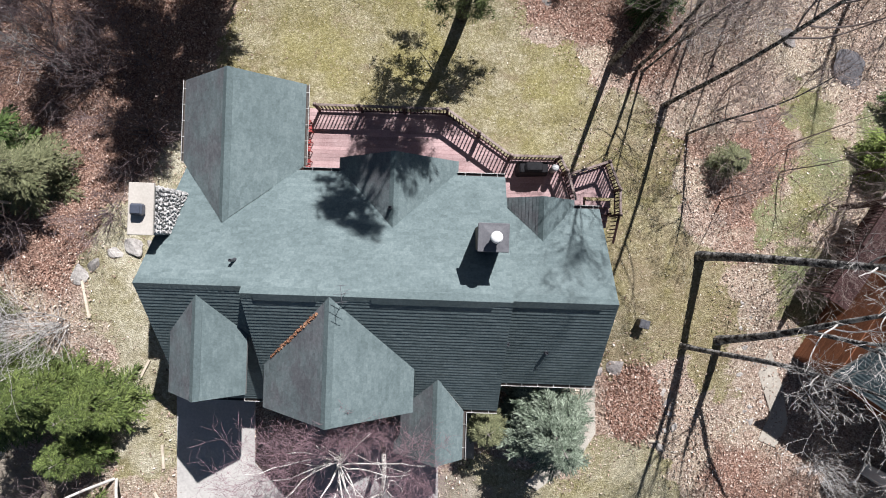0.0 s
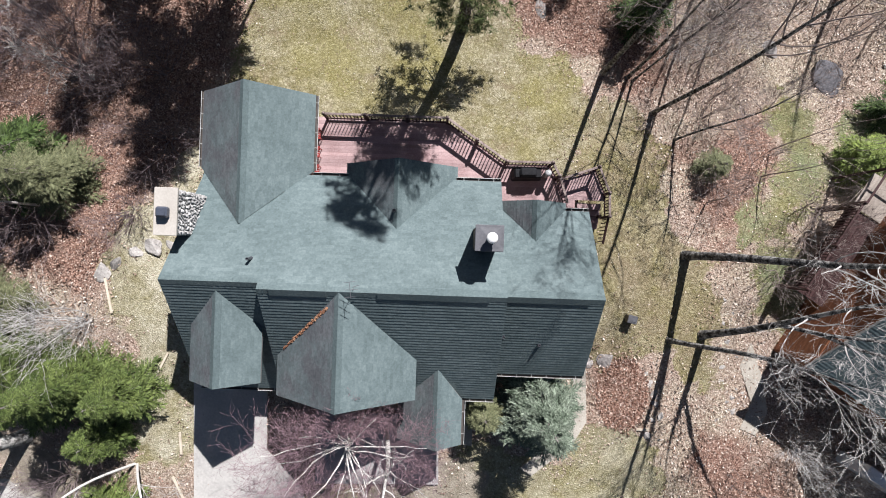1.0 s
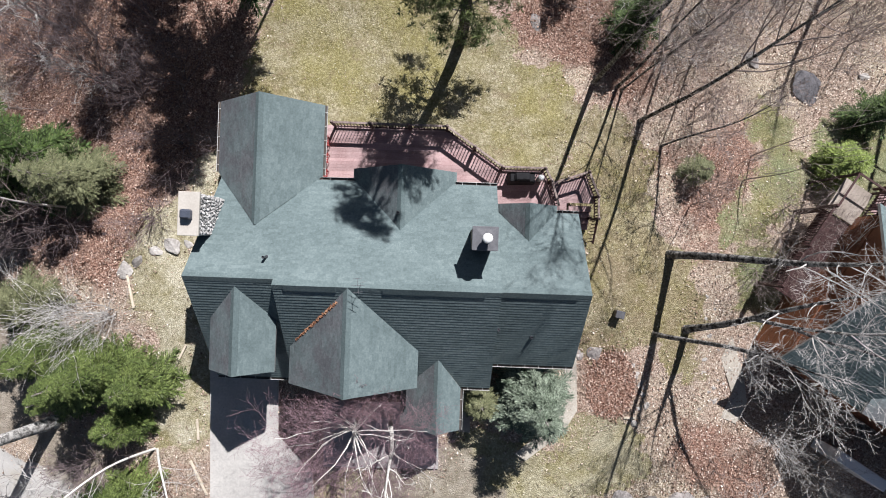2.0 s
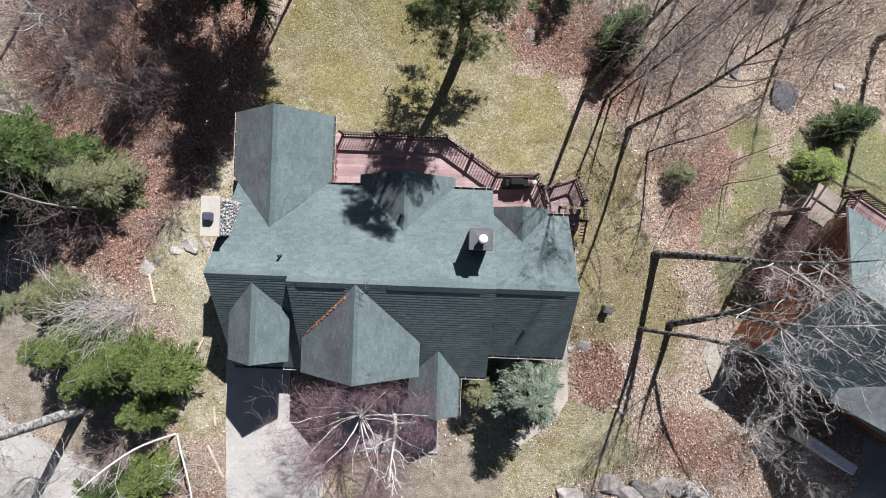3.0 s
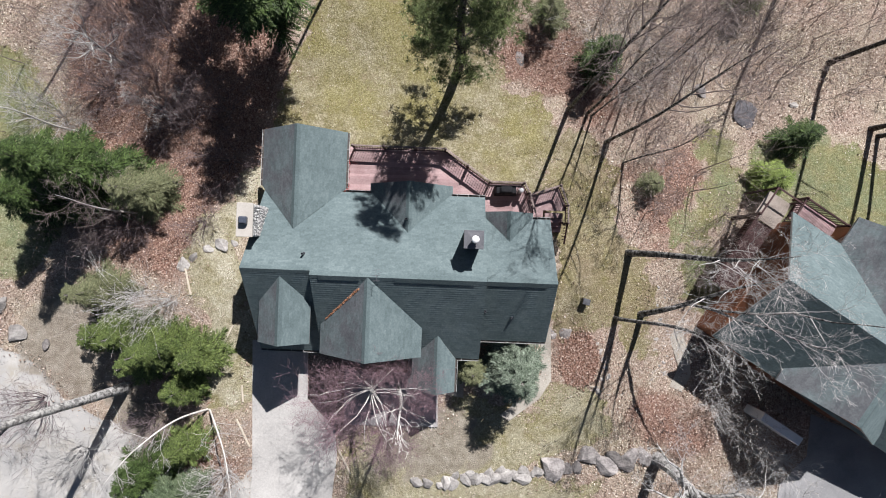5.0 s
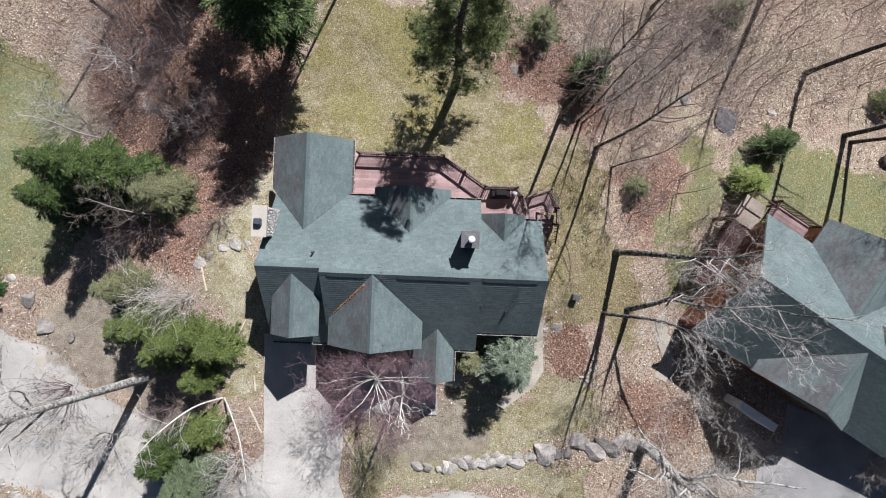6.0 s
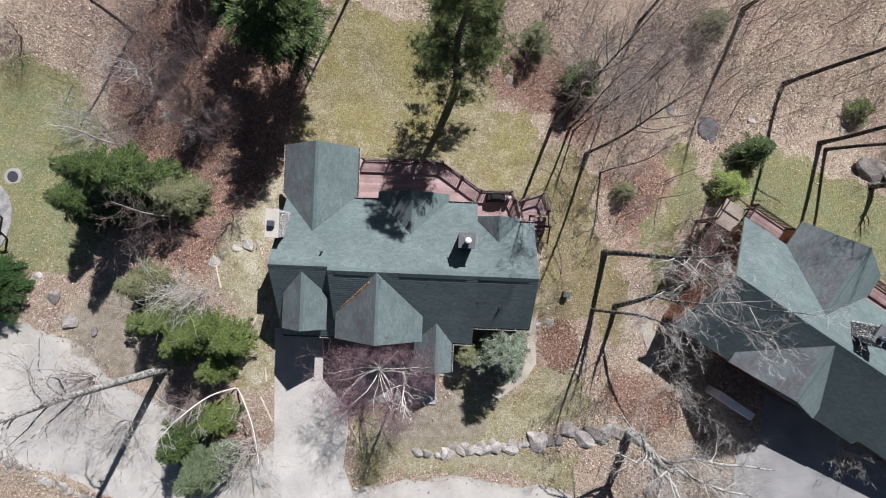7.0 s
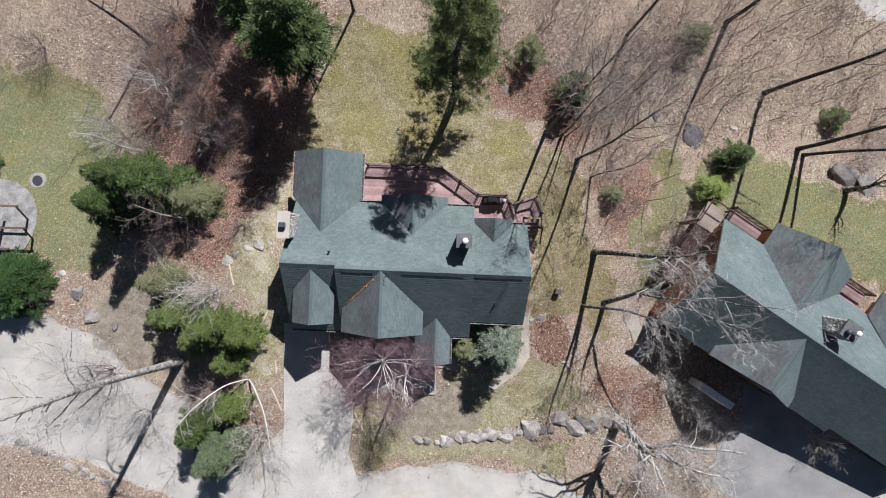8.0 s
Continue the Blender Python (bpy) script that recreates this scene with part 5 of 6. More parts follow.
def crabapple(x, y, seed):
    """A low spreading tree: white limbs out to all sides, fine purple twigs."""
    rng = random.Random(seed)
    t = thing("crabapple", "small spreading tree with white limbs and purple-red twigs", "tree", pose(x, y, ground_z(x, y) - 0.1), "bare trees")
    stem, twigs = Wood(), Wood()
    limbs = []
    stem.tube([Vector((0.0, 0.0, 0.0)), Vector((0.06, 0.0, 1.1)), Vector((0.02, -0.06, 2.3)), Vector((0.06, -0.02, 3.6)), Vector((0.14, 0.08, 4.9))], [0.16, 0.135, 0.12, 0.11, 0.06], 9)
    for k in range(26):
        a = 6.28318 * (k * 0.382 + rng.uniform(-0.05, 0.05))
        tilt = rng.uniform(0.85, 1.3)
        limbs.append(Wood())
        s = rng.uniform(0.0, 1.0)
        p = Vector((0.05, -0.04, 2.9)).lerp(Vector((0.14, 0.08, 4.9)), s)
        d = Vector((math.cos(a) * math.sin(tilt), math.sin(a) * math.sin(tilt), math.cos(tilt)))
        branch(twigs, p, d, rng.uniform(1.9, 3.1) * (0.68 if d.y > 0.2 else 1.0), rng.uniform(0.018, 0.038), 0, rng, (13, 6, 4), 0.02, 0.2, 0.003, limbs[-1], 0.13)
    part_data("trunk", stem.v, stem.f, MAT_BIRCH, t, "smooth white trunk", True)
    for limb in limbs:
        part_data("limb", limb.v, limb.f, MAT_BIRCH, t, "", True)
    part_data("crown", twigs.v, twigs.f, MAT_REDTWIG, t, "fine purple-red twigs")


# tall leafless trees east of the house
bare_tree("maple", "tall leafless maple with a straight grey trunk", 10.5, -0.3, 12.9, 0.19, 0.54, 3.2, 101, MAT_LICHEN, MAT_PALEBARK, (2.1, -0.1), 13, (5, 4, 3), thin=0.0034, ratio=0.29, stout=0.25, wild=0.14)
bare_tree("maple", "slim leafless tree with a high twiggy crown", 9.65, -3.9, 11.4, 0.11, 0.57, 2.6, 102, MAT_LICHEN, MAT_PALEBARK, (1.6, 0.4), 11, (5, 4, 3), thin=0.0034, ratio=0.29, stout=0.28, wild=0.14)
bare_tree("maple", "forked leafless maple arching over a roof", 11.1, -3.7, 10.6, 0.17, 0.45, 3.2, 103, MAT_LICHEN, MAT_PALEBARK, (2.2, 2.4), 5, (5, 4, 3), thin=0.0034, ratio=0.29, stout=0.28, bough=0.45, wild=0.14, fork=[(6.2, 0.8, 11.2), (5.2, -0.6, 9.2)])
bare_tree("oak", "tall leafless tree at the lawn edge", 7.6, 8.4, 20.0, 0.13, 0.48, 3.8, 104, MAT_LICHEN, MAT_TWIG, (0.5, 0.4), 16, (6, 4, 3), up=0.2, thin=0.0045, wild=0.12)
bare_tree("oak", "slim tall leafless tree among leaves", 9.75, 6.35, 17.5, 0.1, 0.5, 3.6, 105, MAT_LICHEN, MAT_TWIG, (0.7, -0.2), 15, (6, 4, 3), up=0.2, thin=0.0045, wild=0.12)
bare_tree("oak", "slim leafless tree at the lawn edge", 8.75, 8.15, 13.5, 0.09, 0.3, 3.0, 116, MAT_LICHEN, MAT_TWIG, (0.4, 0.5), 15, (6, 4, 2), thin=0.0045)
bare_tree("oak", "thin leafless tree with a crooked stem", 9.0, 8.0, 9.5, 0.06, 0.3, 2.4, 117, MAT_LICHEN, MAT_TWIG, (0.8, 0.3), 10, (5, 4, 2), thin=0.0045)
bare_tree("oak", "thin leafless tree among red leaves", 10.6, 5.0, 9.0, 0.06, 0.3, 2.4, 118, MAT_LICHEN, MAT_TWIG, (1.4, 0.2), 14, (6, 4, 2), thin=0.0045)
for _k, (_x, _yy, _h) in enumerate(((11.2, 9.6, 12.0), (13.0, 10.6, 12.5))):
    bare_tree("oak", "slim grey leafless tree among the leaves", _x, _yy, _h, 0.04 + 0.002 * _h, 0.35, 3.0, 170 + _k, MAT_LICHEN, MAT_TWIG, (0.4, 0.2), 12, (5, 4, 2), up=0.16, thin=0.0045)
bare_tree("oak", "leafless tree in the back woods", 23.4, 11.3, 17.0, 0.15, 0.55, 3.0, 106, MAT_DARKBARK, MAT_TWIG, (0.6, -0.8), 12, (4, 4, 2))
bare_tree("oak", "leafless tree at the back lawn", 25.4, 7.15, 16.0, 0.15, 0.55, 3.0, 107, MAT_DARKBARK, MAT_TWIG, (0.5, -0.4), 10, (4, 4, 2))
bare_tree("oak", "slim leafless tree at the back lawn", 25.7, 6.7, 15.0, 0.12, 0.55, 2.6, 108, MAT_DARKBARK, MAT_TWIG, (0.3, -1.6), 10, (4, 4, 2))
bare_tree("oak", "leafless tree deep in the leaves", 20.6, 16.4, 15.0, 0.15, 0.5, 3.0, 109, MAT_DARKBARK, MAT_TWIG, (0.3, -0.6), 10, (4, 4, 2))
bare_tree("oak", "short dead trunk with stubby limbs behind boulders", 28.0, 4.1, 5.2, 0.2, 0.45, 2.0, 110, MAT_LICHEN, MAT_TWIG, (0.1, 0.1), 7, (4, 3), up=0.25)
bare_tree("oak", "old leafless tree with pale crooked branches", 12.05, -11.75, 8.2, 0.34, 0.55, 2.4, 111, MAT_ASHBARK, MAT_PALEBARK, (0.3, 0.1), 6, (4, 4, 2), 0.03, fork=[(-2.7, 3.3, 8.2), (-2.9, 1.3, 7.4), (2.0, -0.2, 8.3), (5.2, 0.9, 8.2), (4.2, -0.9, 8.0), (-1.2, -2.4, 7.4), (0.8, -2.8, 7.6)], crook=0.3, bough=0.36, wild=0.24)
bare_tree("ash", "big leafless tree with a thick pale trunk", -16.8, -7.55, 19.0, 0.26, 0.42, 4.0, 112, MAT_ASHBARK, MAT_ASHBARK, (-0.4, 0.9), 17, (5, 4, 3), wild=0.3, stout=0.38)
bare_tree("maple", "small pale leafless tree in the thicket", -18.2, 10.4, 5.8, 0.12, 0.28, 2.4, 161, MAT_PALEBARK, MAT_PALEBARK, (-0.2, 0.2), 13, (5, 4, 2), 0.06, wild=0.24, stout=0.7)
bare_tree("maple", "small pale leafless tree in the thicket", -15.4, 7.4, 4.4, 0.07, 0.25, 1.9, 162, MAT_PALEBARK, MAT_PALEBARK, (0.2, 0.1), 12, (5, 4, 2), 0.06, wild=0.2)
bare_tree("birch", "slim pale birch at the lawn edge", -20.3, 6.4, 7.2, 0.065, 0.5, 1.5, 163, MAT_BIRCH, MAT_PALEBARK, (-0.3, -0.2), 8, (4, 3), 0.12)
bare_tree("maple", "slim leafless tree on the leafy slope", -20.1, 13.9, 11.0, 0.12, 0.4, 2.6, 113, MAT_DARKBARK, MAT_TWIG, (-0.5, 0.6), 9, (4, 4, 2))
bare_tree("oak", "leafless tree behind the back lawn", -6.2, 16.7, 15.0, 0.1, 0.6, 2.2, 114, MAT_DARKBARK, MAT_TWIG, (0.2, 0.2), 8, (4, 4, 2))
bare_tree("oak", "leafless tree by the woods edge", 13.5, 15.5, 13.0, 0.12, 0.45, 2.8, 115, MAT_DARKBARK, MAT_TWIG, (0.2, 0.2), 10, (4, 4, 2))

bare_tree("maple", "small leafless maple leaning out from the leaf bank", -16.1, 1.7, 6.4, 0.07, 0.3, 2.4, 164, MAT_PALEBARK, MAT_TWIG, (-0.7, 0.3), 12, (5, 4, 2), 0.06, wild=0.18, thin=0.0045)

# front garden
crabapple(-3.35, -6.75, 120)
bare_tree("birch", "young white birch with few branches", -2.35, -7.45, 8.8, 0.11, 0.5, 1.9, 121, MAT_BIRCH, MAT_BIRCH, (0.85, -0.1), 8, (3, 3), 0.15, thin=0.006)
bent_birch(-12.4, -8.7, [[(-12.4, -8.7, 0.1), (-13.1, -8.6, 2.8), (-14.3, -9.6, 4.5), (-15.6, -11.1, 4.6)], [(-12.4, -8.7, 0.1), (-11.5, -8.9, 1.8), (-10.4, -10.2, 3.3), (-9.8, -12.3, 4.0)]], 122)

# evergreens
pine("pine", "tall dark pine behind the deck", 0.85, 10.5, 19.9, 2.1, 130, 0.38, (0.3, 0.1))
conifer("hemlock", "dense dark hemlock at the leaf slope", -9.3, 12.5, 14.2, 2.8, 131, MAT_HEMLOCK, low=0.22, density=0.62, rag=0.6, power=0.36, lean=(1.0, 0.0))
conifer("hemlock", "dense dark hemlock at the leaf slope", -11.9, 15.0, 14.8, 2.5, 132, MAT_HEMLOCK, low=0.2, density=0.5, rag=0.65, power=0.6)
conifer("hemlock", "tall dark hemlock behind the thicket", -14.0, 19.6, 12.5, 2.4, 133, MAT_HEMLOCK)
conifer("hemlock", "dark hemlock beside the driveway woods", -17.8, 3.7, 10.5, 2.5, 134, MAT_HEMLOCK, density=1.35)
conifer("hemlock", "dark hemlock with ragged boughs", -20.4, 2.5, 6.5, 2.0, 135, MAT_HEMLOCK, density=1.35)
conifer("cedar", "light olive evergreen with thin boughs", -15.5, 2.8, 5.2, 1.9, 136, MAT_OLIVE, density=0.8, rag=0.5)
conifer("hemlock", "bright green hemlock by the drive", -13.8, -5.0, 6.0, 1.65, 137, MAT_CEDAR, leaf=0.21)
conifer("hemlock", "bright green hemlock beside a pale trunk", -14.8, -5.7, 4.8, 1.4, 155, MAT_CEDAR, leaf=0.21)
conifer("hemlock", "young green hemlock by the drive", -15.6, -4.4, 4.6, 1.4, 156, MAT_CEDAR, leaf=0.21)
conifer("hemlock", "young green hemlock by the drive", -16.8, -4.4, 4.2, 1.5, 159, MAT_CEDAR, leaf=0.21)
conifer("hemlock", "low bright green hemlock by the drive", -12.4, -5.6, 3.8, 1.5, 138, MAT_CEDAR, leaf=0.21)
conifer("cedar", "yellow-green spiky evergreen beside the turning place", -17.2, -2.3, 4.8, 1.4, 139, MAT_OLIVE, density=0.9, rag=0.5)
conifer("cedar", "low green bush under the birch", -13.3, -7.4, 2.6, 1.2, 140, MAT_CEDAR, power=0.5)
conifer("spruce", "pale blue-green spruce at the drive", -13.4, -12.7, 6.0, 1.9, 141, MAT_SAGE, leaf=0.21)
conifer("spruce", "dark green spruce at the drive", -14.9, -11.4, 4.8, 1.7, 142, MAT_HEMLOCK, leaf=0.21)
conifer("spruce", "young green spruce at the drive", -13.2, -10.3, 3.4, 1.3, 143, MAT_CEDAR, leaf=0.21)
conifer("spruce", "silvery blue spruce beside the house front", 3.75, -6.3, 5.8, 2.1, 144, MAT_BLUE, power=0.65, density=1.0, width=0.15, leaf=0.17)
conifer("cedar", "narrow olive shrub at the house corner", 1.6, -6.5, 2.9, 0.65, 145, MAT_OLIVE, power=0.3, cat="shrub")
conifer("spruce", "young dark spruce at the lawn edge", 20.4, 6.4, 3.6, 1.35, 146, MAT_HEMLOCK, width=0.14)
conifer("cedar", "light green round evergreen shrub", 18.6, 3.9, 2.6, 1.25, 147, MAT_LIME, power=0.5, cat="shrub")
conifer("hemlock", "dark evergreen below bare trees", 9.4, 11.2, 4.6, 1.6, 148, MAT_HEMLOCK)
conifer("cedar", "thin olive evergreen in the woods", 6.3, 14.0, 3.5, 1.3, 149, MAT_OLIVE, density=0.6, rag=0.5)
conifer("cedar", "thin olive evergreen in the leaves", 11.9, 3.6, 2.2, 0.85, 150, MAT_OLIVE, density=0.7, cat="shrub")
conifer("juniper", "dense round dark green bush among boulders", -26.9, -2.6, 3.0, 2.3, 151, MAT_JUNIPER, power=0.4, density=2.2, rag=0.2, cat="shrub")
conifer("cedar", "thin green evergreen in the back woods", 18.0, 15.0, 3.0, 1.3, 152, MAT_OLIVE, density=0.6)
conifer("cedar", "low green evergreen in the back woods", 28.0, 9.3, 2.0, 1.3, 153, MAT_CEDAR, density=0.6)
conifer("hemlock", "low dark evergreen at the corner of the drive woods", -30.5, 5.5, 4.0, 1.5, 154, MAT_HEMLOCK)

# leafless shrubs and thickets
_shrubs = [
    (-14.3, -2.8, 4.2, 2.2, 1), (-17.3, 1.0, 3.8, 2.1, 0), (-15.7, 12.0, 5.0, 2.6, 0), (-18.9, 11.4, 5.0, 2.2, 0), (-15.6, 7.9, 4.2, 2.0, 0),
    (-16.6, 9.8, 4.4, 2.2, 0), (-19.0, 9.0, 3.6, 2.0, 0), (-18.3, 13.0, 5.0, 2.5, 0), (-13.6, 10.4, 4.5, 2.2, 0), (-14.2, 7.2, 3.4, 1.8, 0), (-18.3, 16.0, 5.0, 2.5, 0),
    (-12.2, 7.8, 3.2, 1.6, 0), (-11.8, 4.8, 2.8, 1.4, 0), (-21.5, 7.2, 3.4, 1.6, 1), (-27.5, 13.5, 3.5, 1.4, 0), (-12.9, 1.5, 1.8, 1.0, 0),
    (15.0, -8.6, 1.5, 1.3, 1), (17.0, -10.2, 2.2, 1.5, 1), (18.4, -11.4, 2.0, 1.1, 1), (16.2, -13.2, 2.6, 1.6, 1),
    (13.6, -14.4, 2.6, 1.6, 1), (17.8, -15.2, 2.8, 1.8, 1), (14.8, -16.6, 3.0, 1.8, 1), (25.2, -12.6, 2.0, 1.0, 1), (15.8, 0.6, 3.6, 1.9, 0),
    (14.6, -1.0, 3.0, 1.5, 0), (16.2, 1.8, 3.0, 1.5, 0), (11.6, 10.2, 2.8, 1.4, 1), (9.8, 12.8, 4.0, 1.9, 1), (12.8, 12.2, 4.2, 2.0, 1), (15.3, 13.2, 5.0, 2.4, 0),
    (12.0, 6.0, 2.4, 1.5, 0), (7.2, 15.8, 4.5, 2.0, 0), (4.0, 16.5, 3.6, 1.6, 0), (17.6, 16.5, 4.5, 2.2, 0), (12.3, 3.0, 2.0, 1.2, 0), (29.8, 6.5, 3.6, 2.0, 1), (31.0, 9.0, 4.0, 2.2, 0),
    (-11.6, -12.2, 3.0, 1.4, 1), (-15.0, -9.3, 2.4, 1.4, 0), (-25.4, -3.0, 1.2, 0.7, 0), (-21.0, -8.2, 3.4, 2.4, 0), (-19.0, -10.8, 2.4, 1.4, 1),
]
for _i, (_x, _yy, _h, _r, _p) in enumerate(_shrubs):
    bare_shrub("bare_shrub", "leafless shrub with pale grey twigs" if _p else "leafless shrub with brown-purple twigs", _x, _yy, _h, _r, 200 + _i, MAT_PALEBARK if _p else (MAT_THICKET if _x < -10 else MAT_TWIG), 13 + int(3 * _r), (6, 5) if _p else (5, 4), "bare shrubs", stout=1.2 if _x < -10 else 0.95, thin=0.0045 if _x < -10 else 0.0035)


def saplings(seed):
    """Thin leafless saplings over the wooded ground."""
    rng = random.Random(seed)
    w = Wood()
    spots = [((8, 32), (8.5, 22), 155), ((11, 15.5), (2, 9), 12), ((-26, -10), (5, 20), 26), ((10, 14), (-16, -9), 10)]
    for (x0, x1), (y0, y1), n in spots:
        for _ in range(n):
            x, y = rng.uniform(x0, x1), rng.uniform(y0, y1)
            h = rng.uniform(1.2, 5.0)
            d = Vector((rng.uniform(-0.15, 0.15), rng.uniform(-0.15, 0.15), 1)).normalized()
            branch(w, Vector((x, y, ground_z(x, y) - 0.05)), d, h, 0.008 + 0.005 * h, 0, rng, (5, 3), 0.1, 0.08)
    tagged(part_data("saplings", w.v, w.f, MAT_TWIG), "thin leafless saplings growing through fallen leaves", "saplings", kind="stuff")


saplings(301)


def scatter(name, label, category, n, seed, where, size, material, tilt=0.5, width=0.6, box=(-33, 33, -19, 22)):
    """Small flat pieces lying on the ground."""
    rng = np.random.default_rng(seed)
    x, y = rng.uniform(box[0], box[1], n), rng.uniform(box[2], box[3], n)
    keep = where(x, y, rng)
    x, y = x[keep], y[keep]
    n = len(x)
    z = lie(x, y) + 0.05 + rng.uniform(0, 0.04, n)
    a = rng.uniform(0, 2 * np.pi, n)
    L = rng.uniform(size[0], size[1], n) / 2
    W = L * rng.uniform(width * 0.6, width, n)
    tz, tw = rng.normal(0, tilt, n) * L, rng.normal(0, tilt, n) * W
    c, s = np.cos(a), np.sin(a)
    P = np.stack([x, y, z], -1)
    U = np.stack([c * L, s * L, tz], -1)
    V = np.stack([-s * W, c * W, tw], -1)
    verts = np.stack([P - U, P + V, P + U, P - V], 1).reshape(-1, 3)
    me = bpy.data.meshes.new(name)
    me.vertices.add(len(verts))
    me.vertices.foreach_set("co", verts.ravel())
    me.loops.add(4 * n)
    me.loops.foreach_set("vertex_index", np.arange(4 * n, dtype=np.int32))
    me.polygons.add(n)
    me.polygons.foreach_set("loop_start", np.arange(0, 4 * n, 4, dtype=np.int32))
    me.update()
    me.validate()
    me.materials.append(material)
    return tagged(new(name, me), label, category, kind="stuff")


HARD = PAVED + EARTH[:1] + [[(-10.06, -5.0), (-7.14, -5.0), (-7.14, -8.15), (-5.7, -9.75), (-5.58, -11.2), (-5.0, -16.0), (-10.4, -16.6)], [(-5.2, -9.55), (-0.2, -9.75), (-0.2, -6.9), (-5.2, -6.6)], [(18.9, -13.2), (20.4, -11.6), (20.6, -9.2), (22.6, -10.0), (28.4, -13.8), (31.5, -15.8), (40, -19), (34, -24), (18.5, -16)]]


def on_litter(x, y, rng):
    return (region(x, y, HARD) < rng.normal(0, 0.35, x.shape)) & (region(x, y, LAWNS) < rng.normal(0, 0.7, x.shape) - 0.1)


def on_lawn(x, y, rng):
    return (region(x, y, HARD) < -0.1) & (region(x, y, LAWNS) > rng.normal(0, 0.5, x.shape))


def on_rust(x, y, rng):
    return on_litter(x, y, rng) & (region(x, y, RUST) > rng.normal(0, 0.8, x.shape))


def on_tan(x, y, rng):
    return on_litter(x, y, rng) & (region(x, y, RUST) < rng.normal(0, 0.8, x.shape))


scatter("fallen_leaves", "curled tan fallen leaves", "leaves", 300000, 1, on_tan, (0.06, 0.13), MAT_LEAVES)
scatter("rust_leaves", "curled red-brown fallen leaves", "leaves", 360000, 4, on_rust, (0.055, 0.12), MAT_RUSTLEAVES)
scatter("stray_leaves", "pale dry leaves blown over the grass", "leaves", 16000, 2, on_lawn, (0.04, 0.09), MAT_LEAVES)
scatter("grass_tufts", "dry straw-coloured grass blades", "grass", 90000, 3, on_lawn, (0.06, 0.15), MAT_STRAW, 0.6, 0.14)


# ---- small things in the yard ----
def on_ground(x, y, lift=0.0, turn=0.0):
    return pose(x, y, ground_z(x, y) + lift, 0, 0, turn)


def utility_box():
    t = thing("utility_box", "dark metal utility box standing in the grass", "box", on_ground(7.9, -2.95, 0.02, -14))
    bm = bmesh.new()
    box_into(bm, (0.36, 0.3, 0.5), pose(0, 0, 0.23), 0.03)
    part("cabinet", bm, MAT_GUTTER, t)
    bm = bmesh.new()
    box_into(bm, (0.4, 0.34, 0.05), pose(0, 0, 0.5), 0.015)
    part("lid", bm, MAT_SLATE, t)


utility_box()


def manhole():
    t = thing("manhole", "round concrete ring with a dark iron cover", "manhole", on_ground(-26.9, 4.25, 0.0))
    bm = bmesh.new()
    revolve(bm, [(0.55, -0.2), (0.55, 0.1), (0.52, 0.13), (0.36, 0.13), (0.34, 0.1), (0.0001, 0.1)], 28)
    part("ring", bm, MAT_PATIO, t)
    bm = bmesh.new()
    revolve(bm, [(0.34, 0.09), (0.335, 0.125), (0.30, 0.13), (0.0001, 0.135)], 28)
    part("cover", bm, MAT_DARKMETAL, t)


manhole()
draped("gravel_pad", [(-29.6 + 3.1 * math.cos(6.28318 * k / 22), 1.4 + 3.0 * math.sin(6.28318 * k / 22)) for k in range(22)], 0.07, 0.2, MAT_GRAVEL, "round grey gravel pad under a timber frame", "gravel pad")
frame_set = thing("play_frame", "brown timber play frame on a gravel pad", "play frame", on_ground(-28.6, 1.2))
for a, b in (((-3.0, 1.3, 2.2), (2.4, 1.15, 2.2)), ((-3.0, -0.15, 2.1), (2.8, -0.2, 2.1)), ((-3.0, -1.6, 1.7), (1.5, -1.5, 1.7))):
    beam("cross_beam", a, b, 0.13, 0.13, MAT_TIMBER, frame_set)
    beam("leg", (b[0] - 0.15, b[1], b[2]), (b[0] - 0.9, b[1] - 0.7, 0.0), 0.11, 0.11, MAT_TIMBER, frame_set)
    beam("leg", (-2.4, a[1], a[2]), (-2.4, a[1] + 0.01, 0.0), 0.12, 0.12, MAT_TIMBER, frame_set)
for k in range(7):
    beam("roof_board", (0.55 - 0.1 * k, 1.6 - 0.42 * k, 1.5), (0.1 - 0.1 * k, -1.6, 1.2 + 0.02 * k), 0.16, 0.03, MAT_TIMBER, frame_set)
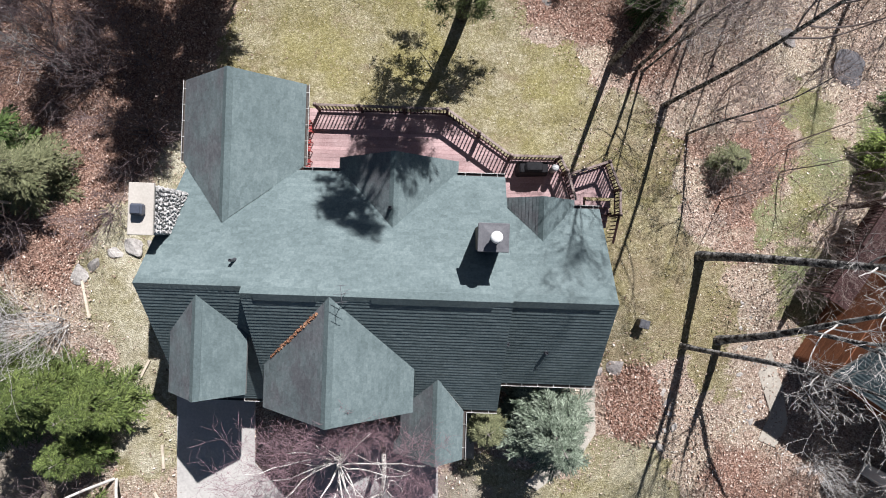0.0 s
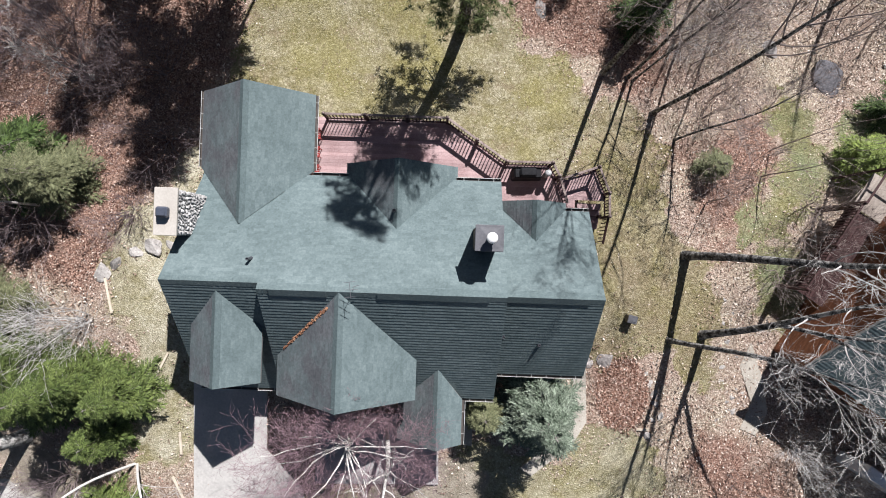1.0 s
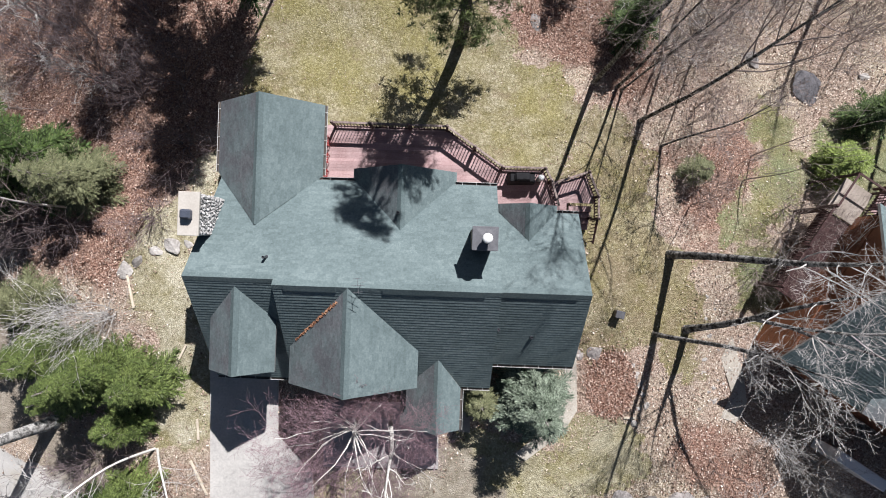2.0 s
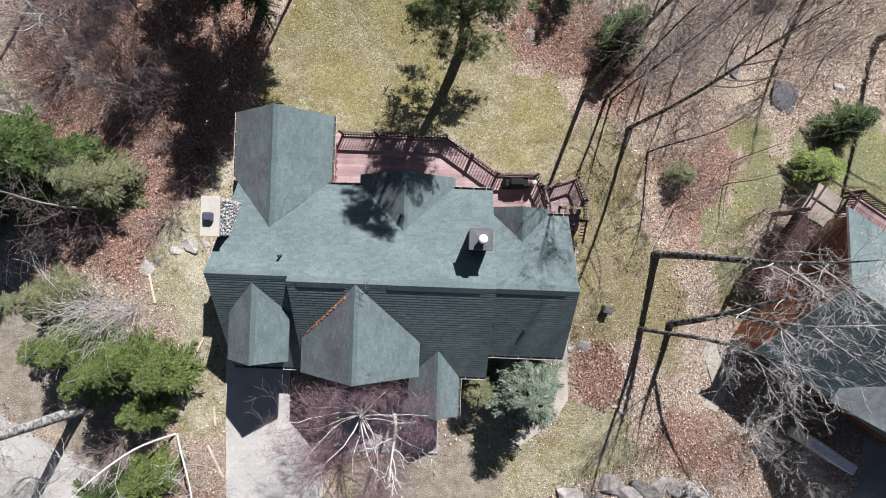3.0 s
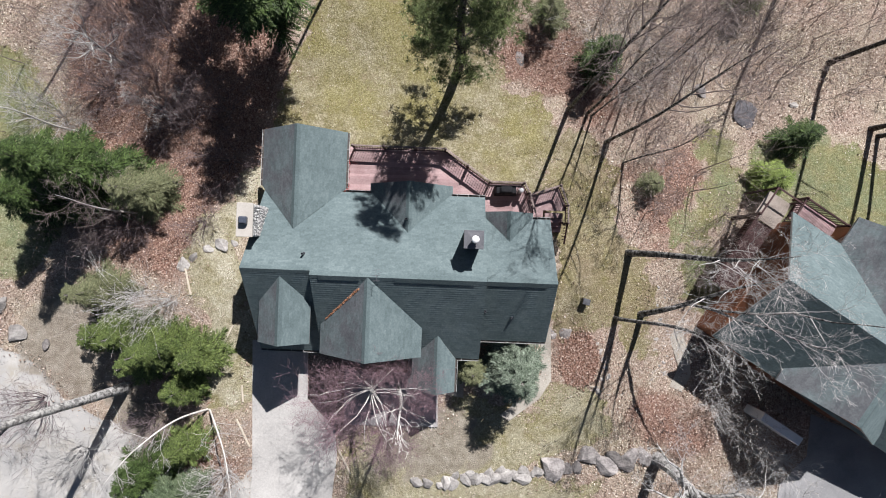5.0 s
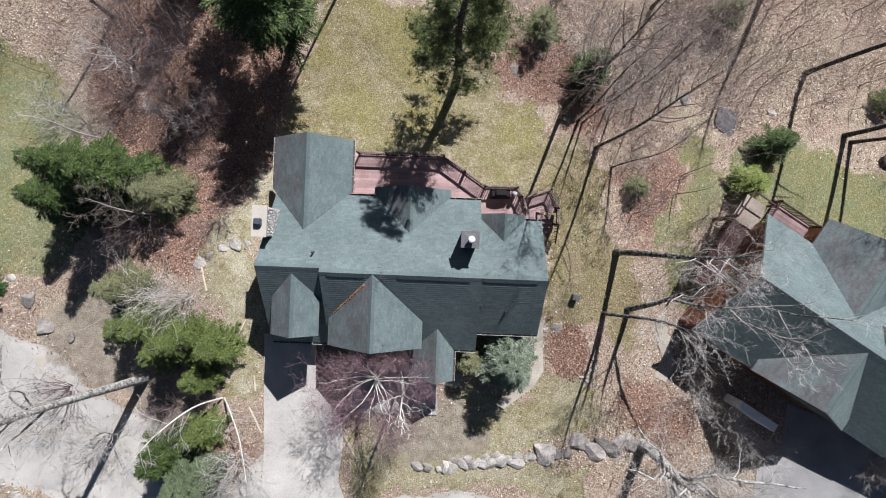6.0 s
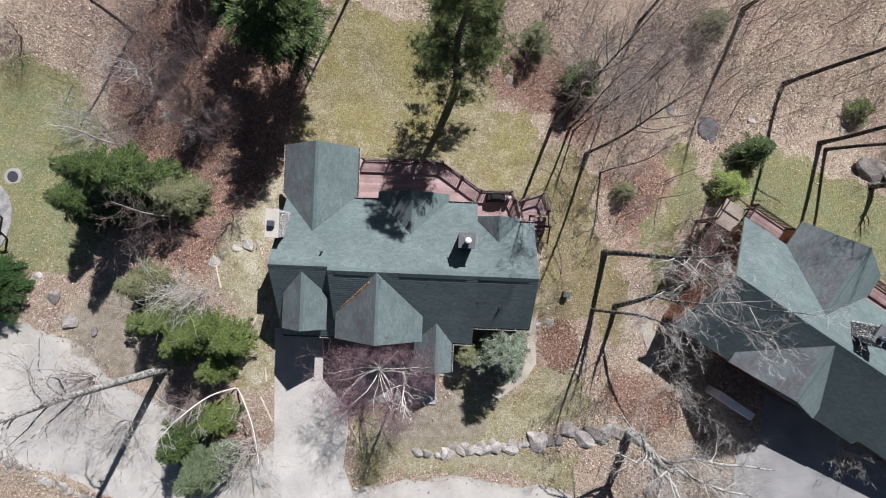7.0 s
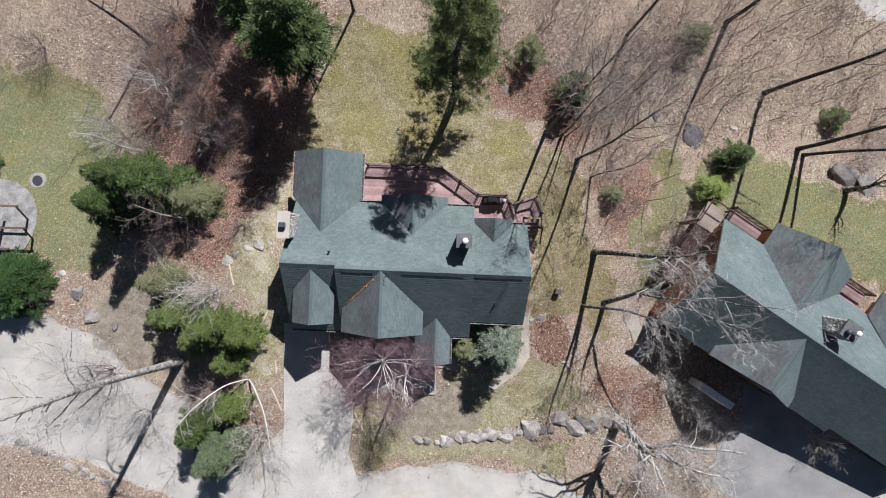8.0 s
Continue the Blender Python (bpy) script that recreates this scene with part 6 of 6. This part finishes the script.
for (ax, ay), (bx, by) in (((-13.7, -1.2), (-13.35, -2.6)), ((-11.75, -5.5), (-11.1, -4.2)), ((-10.62, -7.4), (-10.55, -8.3)), ((-10.9, -9.2), (-10.2, -10.7)), ((-5.5, -10.9), (-4.85, -12.2)), ((8.2, -7.68), (8.75, -7.7))):
    lz = 0.06
    p = beam("plank", (ax, ay, ground_z(ax, ay) + lz), (bx, by, ground_z(bx, by) + lz), 0.09, 0.07, MAT_PALEWOOD, None)
    tagged(p, "pale weathered plank lying on the ground", "plank", "planks on the ground")


def valley_leaves():
    """Dead leaves caught in the valley of the front gable."""
    rng = random.Random(77)
    v, f = [], []
    for _ in range(260):
        t = rng.random() ** 0.8
        x, y = -5.35 + 1.75 * t, -3.62 + 1.62 * t
        x, y = x + rng.gauss(0, 0.018) * (1.2 - t * 0.6), y + rng.gauss(0, 0.022)
        z = max(7.16 + 0.9 * y, 5.83 - 0.9 * abs(x + 3.2)) + rng.uniform(0.02, 0.06)
        a, L = rng.uniform(0, 6.28), rng.uniform(0.03, 0.06)
        u = Vector((math.cos(a), math.sin(a), rng.uniform(-0.6, 0.6))) * L
        w = Vector((-math.sin(a), math.cos(a), rng.uniform(-0.6, 0.6))) * L * 0.6
        c = Vector((x, y, z))
        i = len(v)
        v += [c - u, c + w, c + u, c - w]
        f.append((i, i + 1, i + 2, i + 3))
    ob = part_data("valley_leaves", v, f, MAT_ORANGELEAVES)
    ob.matrix_world = house.matrix_world.copy()
    tagged(ob, "orange-brown dead leaves caught in a roof valley", "leaves", kind="stuff")


valley_leaves()


def on_bed(x, y, rng):
    return np.hypot((x - 7.6) / 1.12, (y + 6.15) / 1.5) < rng.normal(1.0, 0.06, x.shape)


scatter("bed_leaves", "deep drift of red-brown leaves in a round bed", "leaves", 16000, 9, on_bed, (0.06, 0.13), MAT_RUSTLEAVES, 0.9, 0.6, (5.8, 9.4, -8, -4.4))

draped("drive_apron", [(28.6, -15.9), (30.8, -14.4), (42, -19.5), (36, -25)], 0.11, 0.25, MAT_CONCRETE, "pale sunlit concrete beyond the grey driveway", "driveway")
